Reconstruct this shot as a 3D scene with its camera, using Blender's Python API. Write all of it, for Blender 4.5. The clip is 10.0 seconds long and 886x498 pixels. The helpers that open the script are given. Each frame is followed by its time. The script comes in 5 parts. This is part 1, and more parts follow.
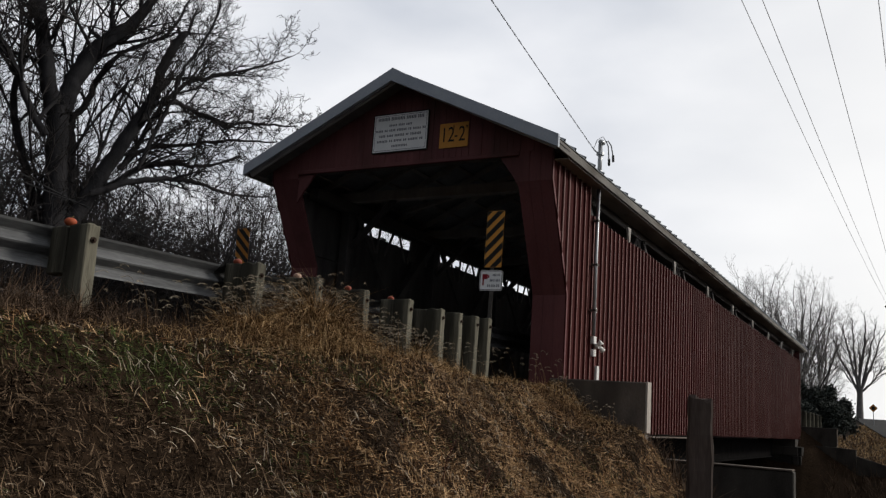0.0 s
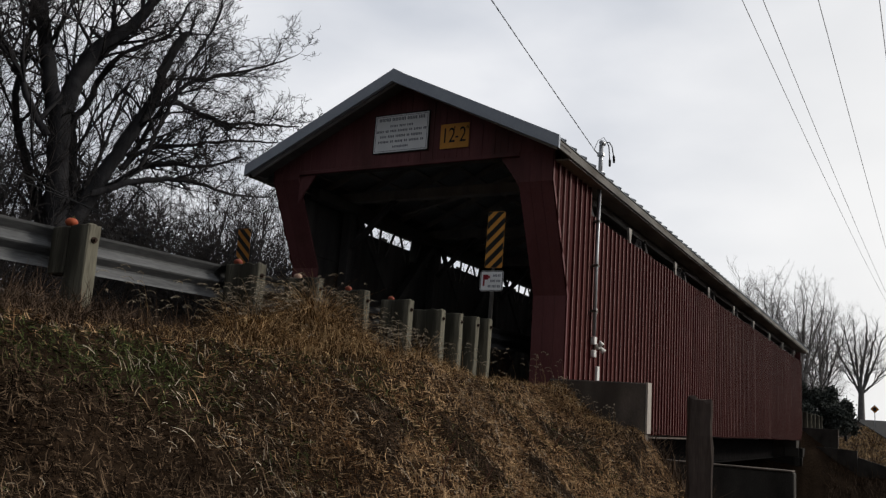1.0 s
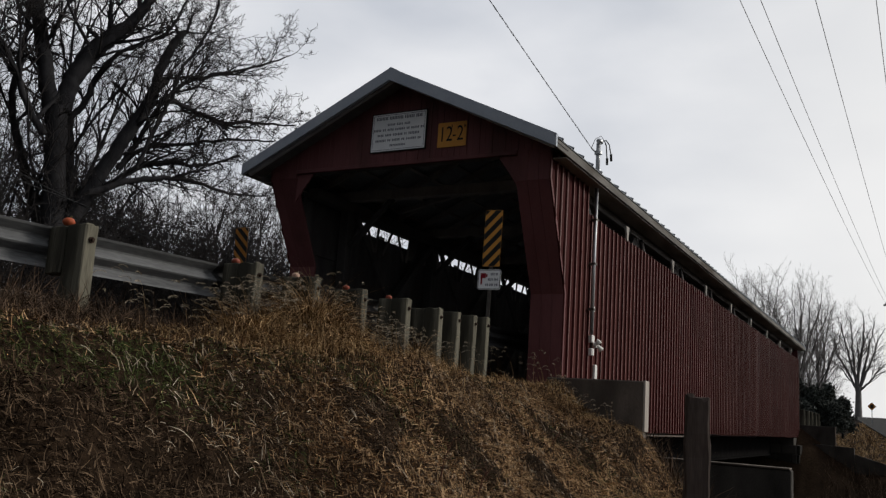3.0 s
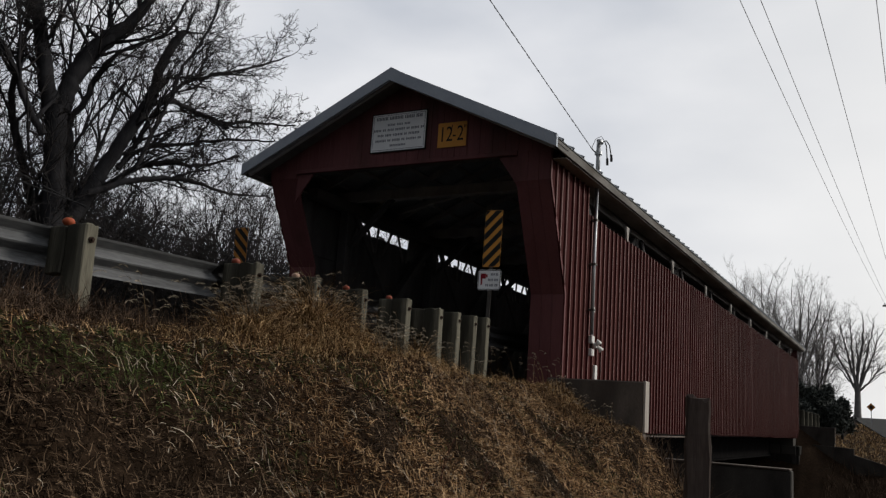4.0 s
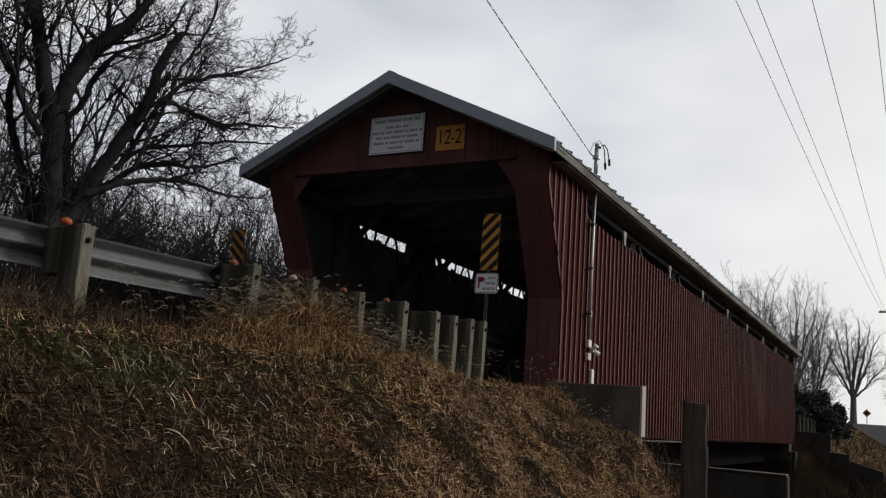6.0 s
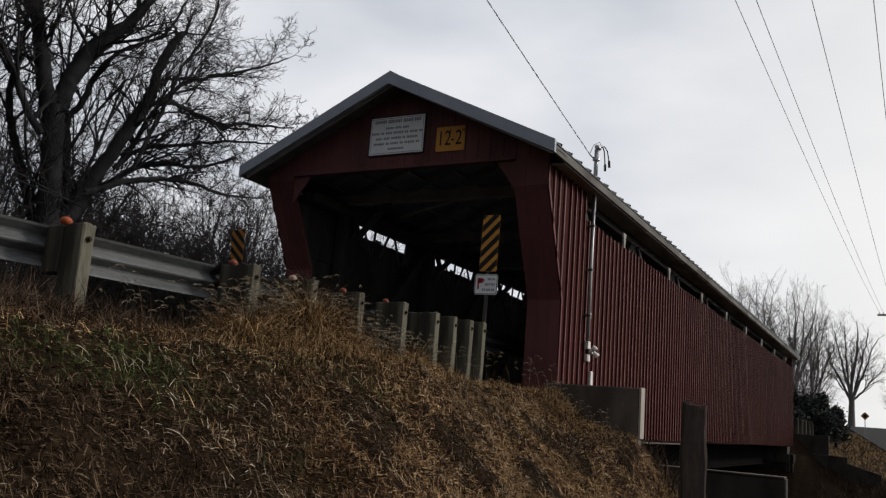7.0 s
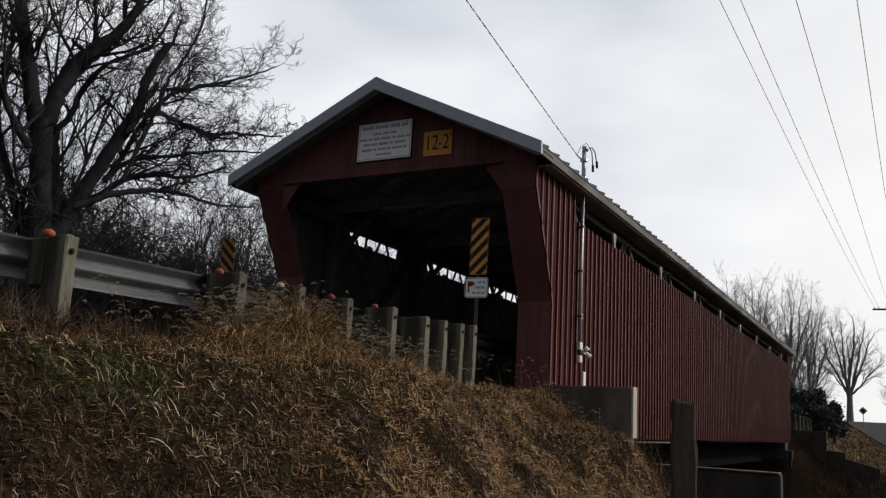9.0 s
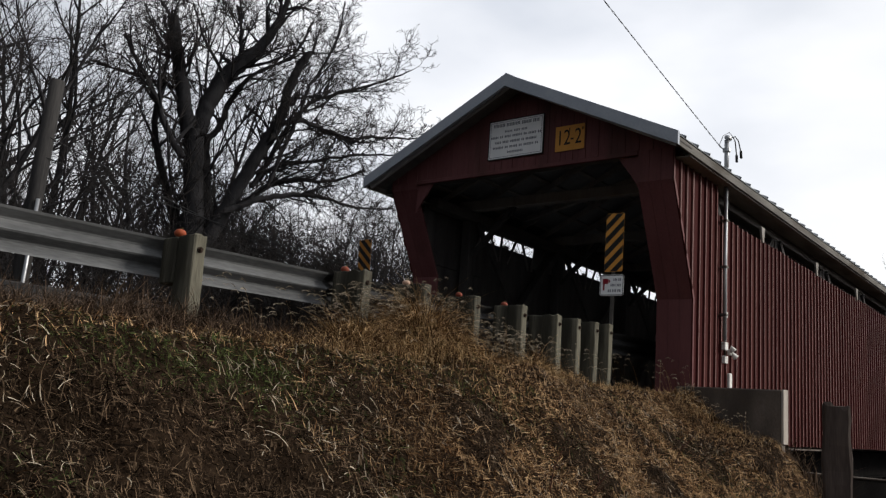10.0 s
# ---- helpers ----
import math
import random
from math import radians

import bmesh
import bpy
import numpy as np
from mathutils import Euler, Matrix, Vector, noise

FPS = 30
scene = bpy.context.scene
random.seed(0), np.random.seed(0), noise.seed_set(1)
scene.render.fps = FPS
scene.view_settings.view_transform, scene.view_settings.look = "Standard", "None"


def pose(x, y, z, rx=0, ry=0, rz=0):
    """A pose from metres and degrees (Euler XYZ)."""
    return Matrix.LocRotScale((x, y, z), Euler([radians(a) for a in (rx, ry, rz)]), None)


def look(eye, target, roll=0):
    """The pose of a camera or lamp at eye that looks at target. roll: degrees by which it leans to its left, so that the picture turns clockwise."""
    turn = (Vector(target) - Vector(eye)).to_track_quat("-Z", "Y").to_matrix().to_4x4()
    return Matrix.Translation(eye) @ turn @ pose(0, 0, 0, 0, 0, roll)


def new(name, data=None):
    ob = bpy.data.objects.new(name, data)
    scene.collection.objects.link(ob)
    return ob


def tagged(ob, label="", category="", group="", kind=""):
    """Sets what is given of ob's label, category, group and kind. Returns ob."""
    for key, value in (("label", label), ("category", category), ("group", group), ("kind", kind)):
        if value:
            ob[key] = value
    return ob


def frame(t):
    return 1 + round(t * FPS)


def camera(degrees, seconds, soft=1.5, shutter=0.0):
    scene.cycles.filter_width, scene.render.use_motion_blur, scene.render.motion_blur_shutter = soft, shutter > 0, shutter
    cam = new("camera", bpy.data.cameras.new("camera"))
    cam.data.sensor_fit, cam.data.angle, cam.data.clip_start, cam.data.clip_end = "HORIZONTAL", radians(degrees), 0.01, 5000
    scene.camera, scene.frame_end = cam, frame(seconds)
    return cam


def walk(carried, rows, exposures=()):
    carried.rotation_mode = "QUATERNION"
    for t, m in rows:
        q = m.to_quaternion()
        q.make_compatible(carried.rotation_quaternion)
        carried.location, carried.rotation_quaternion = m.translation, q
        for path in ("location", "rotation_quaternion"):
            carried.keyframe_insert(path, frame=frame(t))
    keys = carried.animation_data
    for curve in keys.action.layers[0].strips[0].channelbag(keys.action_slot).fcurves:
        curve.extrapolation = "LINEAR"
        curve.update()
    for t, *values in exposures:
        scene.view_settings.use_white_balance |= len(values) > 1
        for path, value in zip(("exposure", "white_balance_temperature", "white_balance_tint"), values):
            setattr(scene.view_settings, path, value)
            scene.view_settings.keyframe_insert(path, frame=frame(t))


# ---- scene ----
# ---- camera and its walk ----
FOV = 54.57
ROWS = [  # seconds, eye, heading, pitch, roll (degrees)
    (0.0, (4.825, -12.793, 0.182), -29.097, 10.640, 3.934),
    (0.5, (4.837, -12.793, 0.179), -29.148, 10.648, 3.926),
    (1.0, (4.842, -12.799, 0.182), -29.195, 10.661, 4.023),
    (1.5, (4.848, -12.810, 0.190), -29.006, 10.496, 4.016),
    (2.0, (4.849, -12.807, 0.180), -29.107, 10.606, 3.896),
    (2.5, (4.851, -12.808, 0.186), -29.054, 10.560, 3.864),
    (4.0, (4.829, -12.798, 0.187), -28.982, 10.587, 3.921),
    (4.5, (4.825, -12.800, 0.188), -28.899, 10.673, 3.902),
    (5.0, (4.814, -12.791, 0.189), -28.813, 10.698, 3.976),
    (5.5, (4.817, -12.790, 0.181), -28.790, 10.789, 4.094),
    (7.0, (4.810, -12.797, 0.182), -28.736, 10.896, 4.523),
    (7.5, (4.799, -12.794, 0.190), -28.602, 10.979, 4.498),
    (8.0, (4.849, -12.837, 0.172), -28.446, 11.078, 3.891),
    (8.5, (4.855, -12.826, 0.165), -28.551, 11.137, 3.474),
    (9.0, (4.908, -12.763, 0.171), -28.485, 11.250, 3.121),
    (9.5, (4.994, -12.728, 0.177), -30.925, 11.055, 3.470),
    (10.0, (4.992, -12.492, 0.156), -38.344, 10.770, 4.119),
]


def cam_pose(eye, heading, pitch, roll):
    h, q = radians(heading), radians(pitch)
    ahead = Vector((math.sin(h) * math.cos(q), math.cos(h) * math.cos(q), math.sin(q)))
    return look(eye, Vector(eye) + ahead, roll)


cam = camera(FOV, 10.0, soft=1.3)
EXPOSURES = [(0.0, 0.24), (1.0, 0.16), (2.0, 0.07), (4.5, 0.06), (5.5, 0.08), (7.5, 0.12), (9.0, 0.22), (9.5, 0.32), (10.0, 0.45)]
walk(cam, [(t, cam_pose(e, h, q, r)) for t, e, h, q, r in ROWS], EXPOSURES)

# ---- world, sun, exposure ----
world = bpy.data.worlds.new("world")
scene.world = world
world.use_nodes = True
SUN_EL, SUN_AZ = 27.0, 52.0  # degrees above the horizon; from +y towards +x


def make_sky():
    nt = world.node_tree
    nt.nodes.clear()
    n, l = nt.nodes.new, nt.links.new
    out, bg = n("ShaderNodeOutputWorld"), n("ShaderNodeBackground")
    sky = n("ShaderNodeTexSky")
    sky.sky_type, sky.sun_disc = "NISHITA", False
    sky.sun_elevation, sky.sun_rotation = radians(SUN_EL), radians(SUN_AZ)
    sky.dust_density, sky.air_density = 4.0, 1.0
    tame = n("ShaderNodeVectorMath")
    tame.operation = "SCALE"
    tame.inputs[3].default_value = 0.09
    l(sky.outputs[0], tame.inputs[0])
    tc, sep = n("ShaderNodeTexCoord"), n("ShaderNodeSeparateXYZ")
    l(tc.outputs["Generated"], sep.inputs[0])
    # cloud deck: two scales of soft noise, flattened towards the horizon
    mp = n("ShaderNodeMapping")
    mp.inputs["Scale"].default_value = (1.0, 1.0, 2.4)
    l(tc.outputs["Generated"], mp.inputs[0])
    nz = n("ShaderNodeTexNoise")
    nz.inputs["Scale"].default_value, nz.inputs["Detail"].default_value = 2.8, 6.0
    nz.inputs["Roughness"].default_value = 0.45
    l(mp.outputs[0], nz.inputs[0])
    cr = n("ShaderNodeValToRGB")
    cr.color_ramp.elements[0].position, cr.color_ramp.elements[0].color = 0.36, (0.55, 0.58, 0.64, 1)
    cr.color_ramp.elements[1].position, cr.color_ramp.elements[1].color = 0.64, (0.80, 0.81, 0.84, 1)
    l(nz.outputs["Fac"], cr.inputs[0])
    # the cloud thins towards the low sky on the sun's side
    d = n("ShaderNodeVectorMath")
    d.operation = "DOT_PRODUCT"
    d.inputs[1].default_value = (0.62, 0.77, 0.13)
    l(tc.outputs["Generated"], d.inputs[0])
    mr = n("ShaderNodeMapRange")
    mr.interpolation_type = "SMOOTHSTEP"
    mr.inputs[1].default_value, mr.inputs[2].default_value = 0.45, 0.95
    mr.inputs[3].default_value, mr.inputs[4].default_value = 0.0, 1.0
    l(d.outputs["Value"], mr.inputs[0])
    mx = n("ShaderNodeMix")
    mx.data_type = "RGBA"
    l(mr.outputs[0], mx.inputs[0])
    l(cr.outputs[0], mx.inputs[6])
    mx.inputs[7].default_value = (0.94, 0.925, 0.90, 1)
    # thicker, darker cloud on the side away from the sun
    d2 = n("ShaderNodeVectorMath")
    d2.operation = "DOT_PRODUCT"
    d2.inputs[1].default_value = (0.45, 0.88, -0.10)
    l(tc.outputs["Generated"], d2.inputs[0])
    r2 = n("ShaderNodeMapRange")
    r2.interpolation_type = "SMOOTHSTEP"
    r2.inputs[1].default_value, r2.inputs[2].default_value = -0.42, 0.10
    r2.inputs[3].default_value, r2.inputs[4].default_value = 0.30, 1.0
    l(d2.outputs["Value"], r2.inputs[0])
    dim = n("ShaderNodeVectorMath")
    dim.operation = "SCALE"
    l(mx.outputs[2], dim.inputs[0])
    l(r2.outputs[0], dim.inputs[3])
    m2 = n("ShaderNodeMix")
    m2.data_type = "RGBA"
    m2.inputs[0].default_value = 0.92
    l(tame.outputs[0], m2.inputs[6])
    l(dim.outputs[0], m2.inputs[7])
    l(m2.outputs[2], bg.inputs[0])
    bg.inputs[1].default_value = 1.0
    l(bg.outputs[0], out.inputs[0])


make_sky()
sun = new("sun", bpy.data.lights.new("sun", "SUN"))
sun.data.energy, sun.data.angle, sun.data.color = 2.1, radians(10), (1.0, 0.95, 0.88)
_e, _a = radians(SUN_EL), radians(SUN_AZ)
sun.matrix_world = look((0, 0, 40), Vector((0, 0, 40)) - Vector((math.sin(_a) * math.cos(_e), math.cos(_a) * math.cos(_e), math.sin(_e))))

# ---- materials ----
def nodes_of(name):
    m = bpy.data.materials.new(name)
    m.use_nodes = True
    return m, m.node_tree, m.node_tree.nodes["Principled BSDF"]


def surface(name, a, b, scale=6.0, rough=0.8, metal=0.0, bump=0.3, grain=60.0, stretch=(1, 1, 1), stain=None, island=0.0, obj=0.0, spec=0.12, mid=None):
    """Two-colour mottled surface with fine grain, bump, optional stains and a random shift per piece."""
    m, nt, bs = nodes_of(name)
    n, l = nt.nodes.new, nt.links.new
    tc, mp = n("ShaderNodeTexCoord"), n("ShaderNodeMapping")
    mp.inputs["Scale"].default_value = stretch
    l(tc.outputs["Object"], mp.inputs[0])
    n1, n2 = n("ShaderNodeTexNoise"), n("ShaderNodeTexNoise")
    n1.inputs["Scale"].default_value, n1.inputs["Detail"].default_value = scale, 6.0
    n2.inputs["Scale"].default_value, n2.inputs["Detail"].default_value = grain, 4.0
    l(mp.outputs[0], n1.inputs[0])
    l(mp.outputs[0], n2.inputs[0])
    cr = n("ShaderNodeValToRGB")
    cr.color_ramp.elements[0].position, cr.color_ramp.elements[0].color = 0.32, (*a, 1)
    cr.color_ramp.elements[1].position, cr.color_ramp.elements[1].color = 0.68, (*b, 1)
    if mid:
        e = cr.color_ramp.elements.new(mid[0])
        e.color = (*mid[1], 1)
    ad = n("ShaderNodeMath")
    ad.operation = "MULTIPLY_ADD"
    ad.inputs[1].default_value, ad.inputs[2].default_value = 0.35, 0.0
    l(n2.outputs["Fac"], ad.inputs[0])
    a2 = n("ShaderNodeMath")
    a2.operation = "MULTIPLY_ADD"
    a2.inputs[1].default_value = 0.65
    l(n1.outputs["Fac"], a2.inputs[0])
    l(ad.outputs[0], a2.inputs[2])
    fac = a2.outputs[0]
    for use, node, sock in ((island, "ShaderNodeNewGeometry", "Random Per Island"), (obj, "ShaderNodeObjectInfo", "Random")):
        if use:
            g, q = n(node), n("ShaderNodeMath")
            q.operation = "MULTIPLY_ADD"
            q.inputs[1].default_value = use
            l(g.outputs[sock], q.inputs[0])
            l(fac, q.inputs[2])
            s = n("ShaderNodeMath")
            s.operation = "SUBTRACT"
            s.inputs[1].default_value = use / 2
            l(q.outputs[0], s.inputs[0])
            fac = s.outputs[0]
    l(fac, cr.inputs[0])
    col = cr.outputs[0]
    if stain:
        colour, sc, lo, hi, st = stain
        mp2 = n("ShaderNodeMapping")
        mp2.inputs["Scale"].default_value = st
        l(tc.outputs["Object"], mp2.inputs[0])
        n3 = n("ShaderNodeTexNoise")
        n3.inputs["Scale"].default_value, n3.inputs["Detail"].default_value = sc, 5.0
        l(mp2.outputs[0], n3.inputs[0])
        r = n("ShaderNodeMapRange")
        r.inputs[1].default_value, r.inputs[2].default_value = lo, hi
        l(n3.outputs["Fac"], r.inputs[0])
        mx = n("ShaderNodeMix")
        mx.data_type = "RGBA"
        l(r.outputs[0], mx.inputs[0])
        l(col, mx.inputs[6])
        mx.inputs[7].default_value = (*colour, 1)
        col = mx.outputs[2]
    l(col, bs.inputs["Base Color"])
    bs.inputs["Roughness"].default_value, bs.inputs["Metallic"].default_value = rough, metal
    bs.inputs["Specular IOR Level"].default_value = spec
    if bump:
        bp = n("ShaderNodeBump")
        bp.inputs["Strength"].default_value, bp.inputs["Distance"].default_value = bump, 0.01
        l(fac if not (island or obj) else a2.outputs[0], bp.inputs["Height"])
        l(bp.outputs[0], bs.inputs["Normal"])
    return m


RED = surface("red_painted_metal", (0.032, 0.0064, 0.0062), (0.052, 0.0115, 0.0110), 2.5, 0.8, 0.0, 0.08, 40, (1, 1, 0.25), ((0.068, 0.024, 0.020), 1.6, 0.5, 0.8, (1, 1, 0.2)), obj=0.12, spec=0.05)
# portal red, lifted and greyed: light and veil put into the colour
REDWOOD = surface("veiled_red_board", (0.098, 0.036, 0.037), (0.142, 0.055, 0.056), 3.0, 0.6, 0.0, 0.15, 50, (1, 1, 0.15), ((0.06, 0.03, 0.025), 2.0, 0.52, 0.8, (1, 1, 0.2)), obj=0.2)
ROOF = surface("galvanised_roof", (0.26, 0.28, 0.30), (0.38, 0.40, 0.42), 3.0, 0.45, 0.6, 0.1, 30, (1, 1, 1), ((0.22, 0.17, 0.13), 1.2, 0.62, 0.85, (1, 0.3, 1)))
TRIM = surface("grey_trim_metal", (0.27, 0.30, 0.345), (0.36, 0.39, 0.43), 3.0, 0.5, 0.2, 0.05, 40)
FASCIA = surface("weathered_white_paint", (0.17, 0.165, 0.15), (0.34, 0.325, 0.30), 4.0, 0.8, 0.0, 0.3, 60, (1, 0.2, 1), ((0.12, 0.10, 0.085), 2.5, 0.5, 0.75, (1, 0.3, 1)))
# ceiling and deck timber kept pale: interior light put into the colour
DARKWOOD = surface("old_grey_timber", (0.26, 0.25, 0.245), (0.42, 0.41, 0.40), 4.0, 0.9, 0.0, 0.5, 60, (1, 1, 0.2), spec=0.05)
POSTWOOD = surface("weathered_post_wood", (0.030, 0.028, 0.024), (0.160, 0.150, 0.115), 5.0, 0.9, 0.0, 0.8, 70, (1, 1, 0.10), ((0.040, 0.038, 0.030), 4.5, 0.46, 0.68, (1.4, 1.4, 0.18)), obj=0.15, spec=0.04)
OLDPOST = surface("old_creosoted_post", (0.024, 0.019, 0.016), (0.085, 0.066, 0.057), 5.0, 0.95, 0.0, 0.8, 60, (1, 1, 0.1))
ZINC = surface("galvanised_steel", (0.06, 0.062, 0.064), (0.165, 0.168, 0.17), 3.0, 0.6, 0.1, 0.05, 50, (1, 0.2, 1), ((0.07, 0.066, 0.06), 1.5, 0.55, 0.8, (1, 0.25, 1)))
STEEL = surface("grey_steel", (0.28, 0.29, 0.30), (0.40, 0.41, 0.42), 8.0, 0.4, 0.7, 0.05, 60)
CONCRETE = surface("stained_concrete", (0.070, 0.058, 0.050), (0.155, 0.130, 0.110), 3.0, 0.9, 0.0, 0.4, 70, (1, 1, 0.5), ((0.045, 0.037, 0.031), 1.6, 0.45, 0.75, (1, 1, 0.25)))
BARK = surface("bark", (0.017, 0.0165, 0.018), (0.040, 0.039, 0.041), 6.0, 0.95, 0.0, 0.7, 40, (1, 1, 0.3), spec=0.05)
TWIG = surface("twig_bark", (0.016, 0.0145, 0.0145), (0.036, 0.032, 0.031), 3.0, 0.95, 0.0, 0.0, 20)
EVERGREEN = surface("evergreen_leaves", (0.034, 0.039, 0.036), (0.058, 0.065, 0.056), 2.0, 0.9, 0.0, 0.0, 10, island=0.4)
ORANGE = surface("pumpkin_skin", (0.24, 0.052, 0.024), (0.34, 0.082, 0.034), 9.0, 0.5, 0.0, 0.1, 40, obj=0.3)
STEM = surface("pumpkin_stem", (0.10, 0.09, 0.04), (0.2, 0.17, 0.08), 20.0, 0.9)
YELLOW = surface("yellow_sign_sheeting", (0.52, 0.235, 0.045), (0.60, 0.29, 0.06), 5.0, 0.5, 0.0, 0.02, 40)
BLACK = surface("black_sign_paint", (0.012, 0.012, 0.012), (0.025, 0.025, 0.024), 6.0, 0.6, 0.0, 0.0, 40)
WHITE = surface("white_sign_paint", (0.72, 0.74, 0.75), (0.82, 0.83, 0.83), 4.0, 0.5, 0.0, 0.02, 50, (1, 1, 1), ((0.42, 0.40, 0.37), 2.0, 0.6, 0.9, (1, 1, 0.3)))
DARKRED = surface("dark_red_print", (0.20, 0.012, 0.02), (0.28, 0.02, 0.03), 8.0, 0.5, 0.0, 0.0)
WIRE = surface("black_cable", (0.015, 0.015, 0.016), (0.03, 0.03, 0.03), 10.0, 0.7, 0.0, 0.0)
SOIL = surface("thatch_and_soil", (0.0035, 0.0024, 0.0016), (0.032, 0.020, 0.012), 16.0, 0.95, 0.0, 1.0, 110, (1, 1, 1), ((0.012, 0.008, 0.005), 2.2, 0.48, 0.7, (1, 1, 1)), spec=0.02)
ASPHALT = surface("old_asphalt", (0.028, 0.028, 0.028), (0.052, 0.051, 0.049), 2.0, 0.95, 0.0, 0.4, 80, spec=0.04)
GRASS = surface("dry_grass", (0.023, 0.0125, 0.007), (0.56, 0.375, 0.205), 0.9, 0.9, 0.0, 0.0, 9, (1, 1, 1), ((0.045, 0.024, 0.011), 0.5, 0.52, 0.78, (1, 1, 1)), island=0.72, spec=0.04, mid=(0.53, (0.175, 0.089, 0.037)))
GREEN = surface("green_grass", (0.024, 0.034, 0.011), (0.090, 0.112, 0.038), 1.2, 0.9, 0.0, 0.0, 9, island=0.7, spec=0.04)
SEED = surface("grass_seed_heads", (0.20, 0.165, 0.115), (0.46, 0.40, 0.31), 2.0, 0.9, 0.0, 0.0, 9, island=0.5)
STRAW = surface("bleached_straw", (0.20, 0.155, 0.105), (0.46, 0.39, 0.30), 2.0, 0.9, 0.0, 0.0, 9, island=0.7, spec=0.04)
# abutment stone darkened: the shade under the bridge is in its colour
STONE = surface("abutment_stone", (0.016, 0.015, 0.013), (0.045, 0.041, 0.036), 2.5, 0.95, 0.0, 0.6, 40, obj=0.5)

# concrete darkened to stand for shade under and beside the bridge
SHADESTONE = surface("shade_dark_concrete", (0.022, 0.020, 0.018), (0.06, 0.055, 0.048), 3.0, 0.9, 0.0, 0.5, 60, (1, 1, 0.5))
RUST = surface("rusted_bolt_steel", (0.014, 0.010, 0.008), (0.045, 0.028, 0.020), 30.0, 0.8, 0.4, 0.2)
DARKSTEEL = surface("dark_steel_post", (0.06, 0.055, 0.05), (0.11, 0.10, 0.09), 10.0, 0.6, 0.5, 0.05)
# paler red for rib crests: the light they catch is put into the colour
LITRIB = surface("lit_red_rib_paint", (0.095, 0.037, 0.033), (0.19, 0.092, 0.081), 3.0, 0.5, 0.0, 0.05, 40, (1, 1, 0.2), ((0.10, 0.022, 0.02), 2.2, 0.5, 0.75, (1, 1, 0.15)), obj=0.3)
# two darker copies of the old timber, with the interior's shade painted in
SHADETIMBER = surface("shaded_grey_timber", (0.085, 0.080, 0.077), (0.16, 0.152, 0.147), 4.0, 0.9, 0.0, 0.4, 60, (1, 0.2, 1))
SHADEBOARD = surface("shaded_inner_boards", (0.045, 0.043, 0.043), (0.09, 0.086, 0.085), 4.0, 0.9, 0.0, 0.4, 60, (1, 1, 0.2), spec=0.04)
# girder steel nearly black, shade below the deck painted in
SHADESTEEL = surface("shade_black_steel", (0.006, 0.006, 0.006), (0.014, 0.013, 0.013), 3.0, 1.0, 0.0, 0.3, 50, spec=0.0)
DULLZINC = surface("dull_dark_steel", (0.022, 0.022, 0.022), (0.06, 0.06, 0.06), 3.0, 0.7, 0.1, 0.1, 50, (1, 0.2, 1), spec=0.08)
GOLD = surface("golden_tall_grass", (0.06, 0.033, 0.014), (0.52, 0.36, 0.19), 0.9, 0.9, 0.0, 0.0, 9, island=1.0, spec=0.04, mid=(0.52, (0.155, 0.084, 0.034)))
PALE = surface("faded_pumpkin_skin", (0.36, 0.22, 0.16), (0.48, 0.33, 0.25), 9.0, 0.5, 0.0, 0.1, 40)
REDORANGE = surface("red_pumpkin_skin", (0.15, 0.038, 0.024), (0.23, 0.06, 0.036), 9.0, 0.5, 0.0, 0.1, 40)
BROWN = surface("dark_brown_grass", (0.008, 0.0052, 0.0034), (0.165, 0.112, 0.070), 0.9, 0.9, 0.0, 0.0, 9, island=0.66, spec=0.03, mid=(0.54, (0.034, 0.0215, 0.0132)))
CANE = surface("red_brown_cane", (0.05, 0.02, 0.014), (0.11, 0.045, 0.03), 12.0, 0.7, 0.0, 0.0)
# bark of the distant trees, paled: haze put into the colour
HAZETWIG = surface("hazed_far_bark", (0.11, 0.104, 0.10), (0.18, 0.17, 0.165), 3.0, 0.95, 0.0, 0.0, 20)
PALECON = surface("pale_concrete", (0.28, 0.25, 0.22), (0.44, 0.40, 0.36), 4.0, 0.9, 0.0, 0.4, 60, (1, 1, 0.4), ((0.18, 0.15, 0.12), 3.0, 0.5, 0.75, (1, 1, 0.4)))
FADED = surface("faded_orange_sheeting", (0.30, 0.12, 0.025), (0.40, 0.18, 0.04), 8.0, 0.7, 0.0, 0.05, 40)
LINE = surface("weathered_aluminium_wire", (0.26, 0.26, 0.27), (0.36, 0.36, 0.37), 10.0, 0.7, 0.2, 0.0)
OLDPOLE = surface("old_grey_pole", (0.020, 0.020, 0.021), (0.055, 0.052, 0.050), 5.0, 0.95, 0.0, 0.7, 60, (1, 1, 0.1), spec=0.03)
EAVEBOARD = surface("flaked_grey_paint", (0.085, 0.082, 0.075), (0.20, 0.19, 0.175), 4.0, 0.85, 0.0, 0.4, 60, (1, 0.2, 1), ((0.06, 0.05, 0.042), 2.5, 0.48, 0.7, (1, 0.3, 1)), spec=0.05)

# ---- building helpers ----
def thing(name, m=None, label="", category="", group="", kind=""):
    ob = new(name)
    if m is not None:
        ob.matrix_world = m
    return tagged(ob, label, category, group, kind)


def mesh_of(name, bm, material, smooth=False):
    me = bpy.data.meshes.new(name)
    bm.normal_update()
    bm.to_mesh(me)
    bm.free()
    me.materials.append(material)
    if smooth:
        me.shade_smooth()
    return me


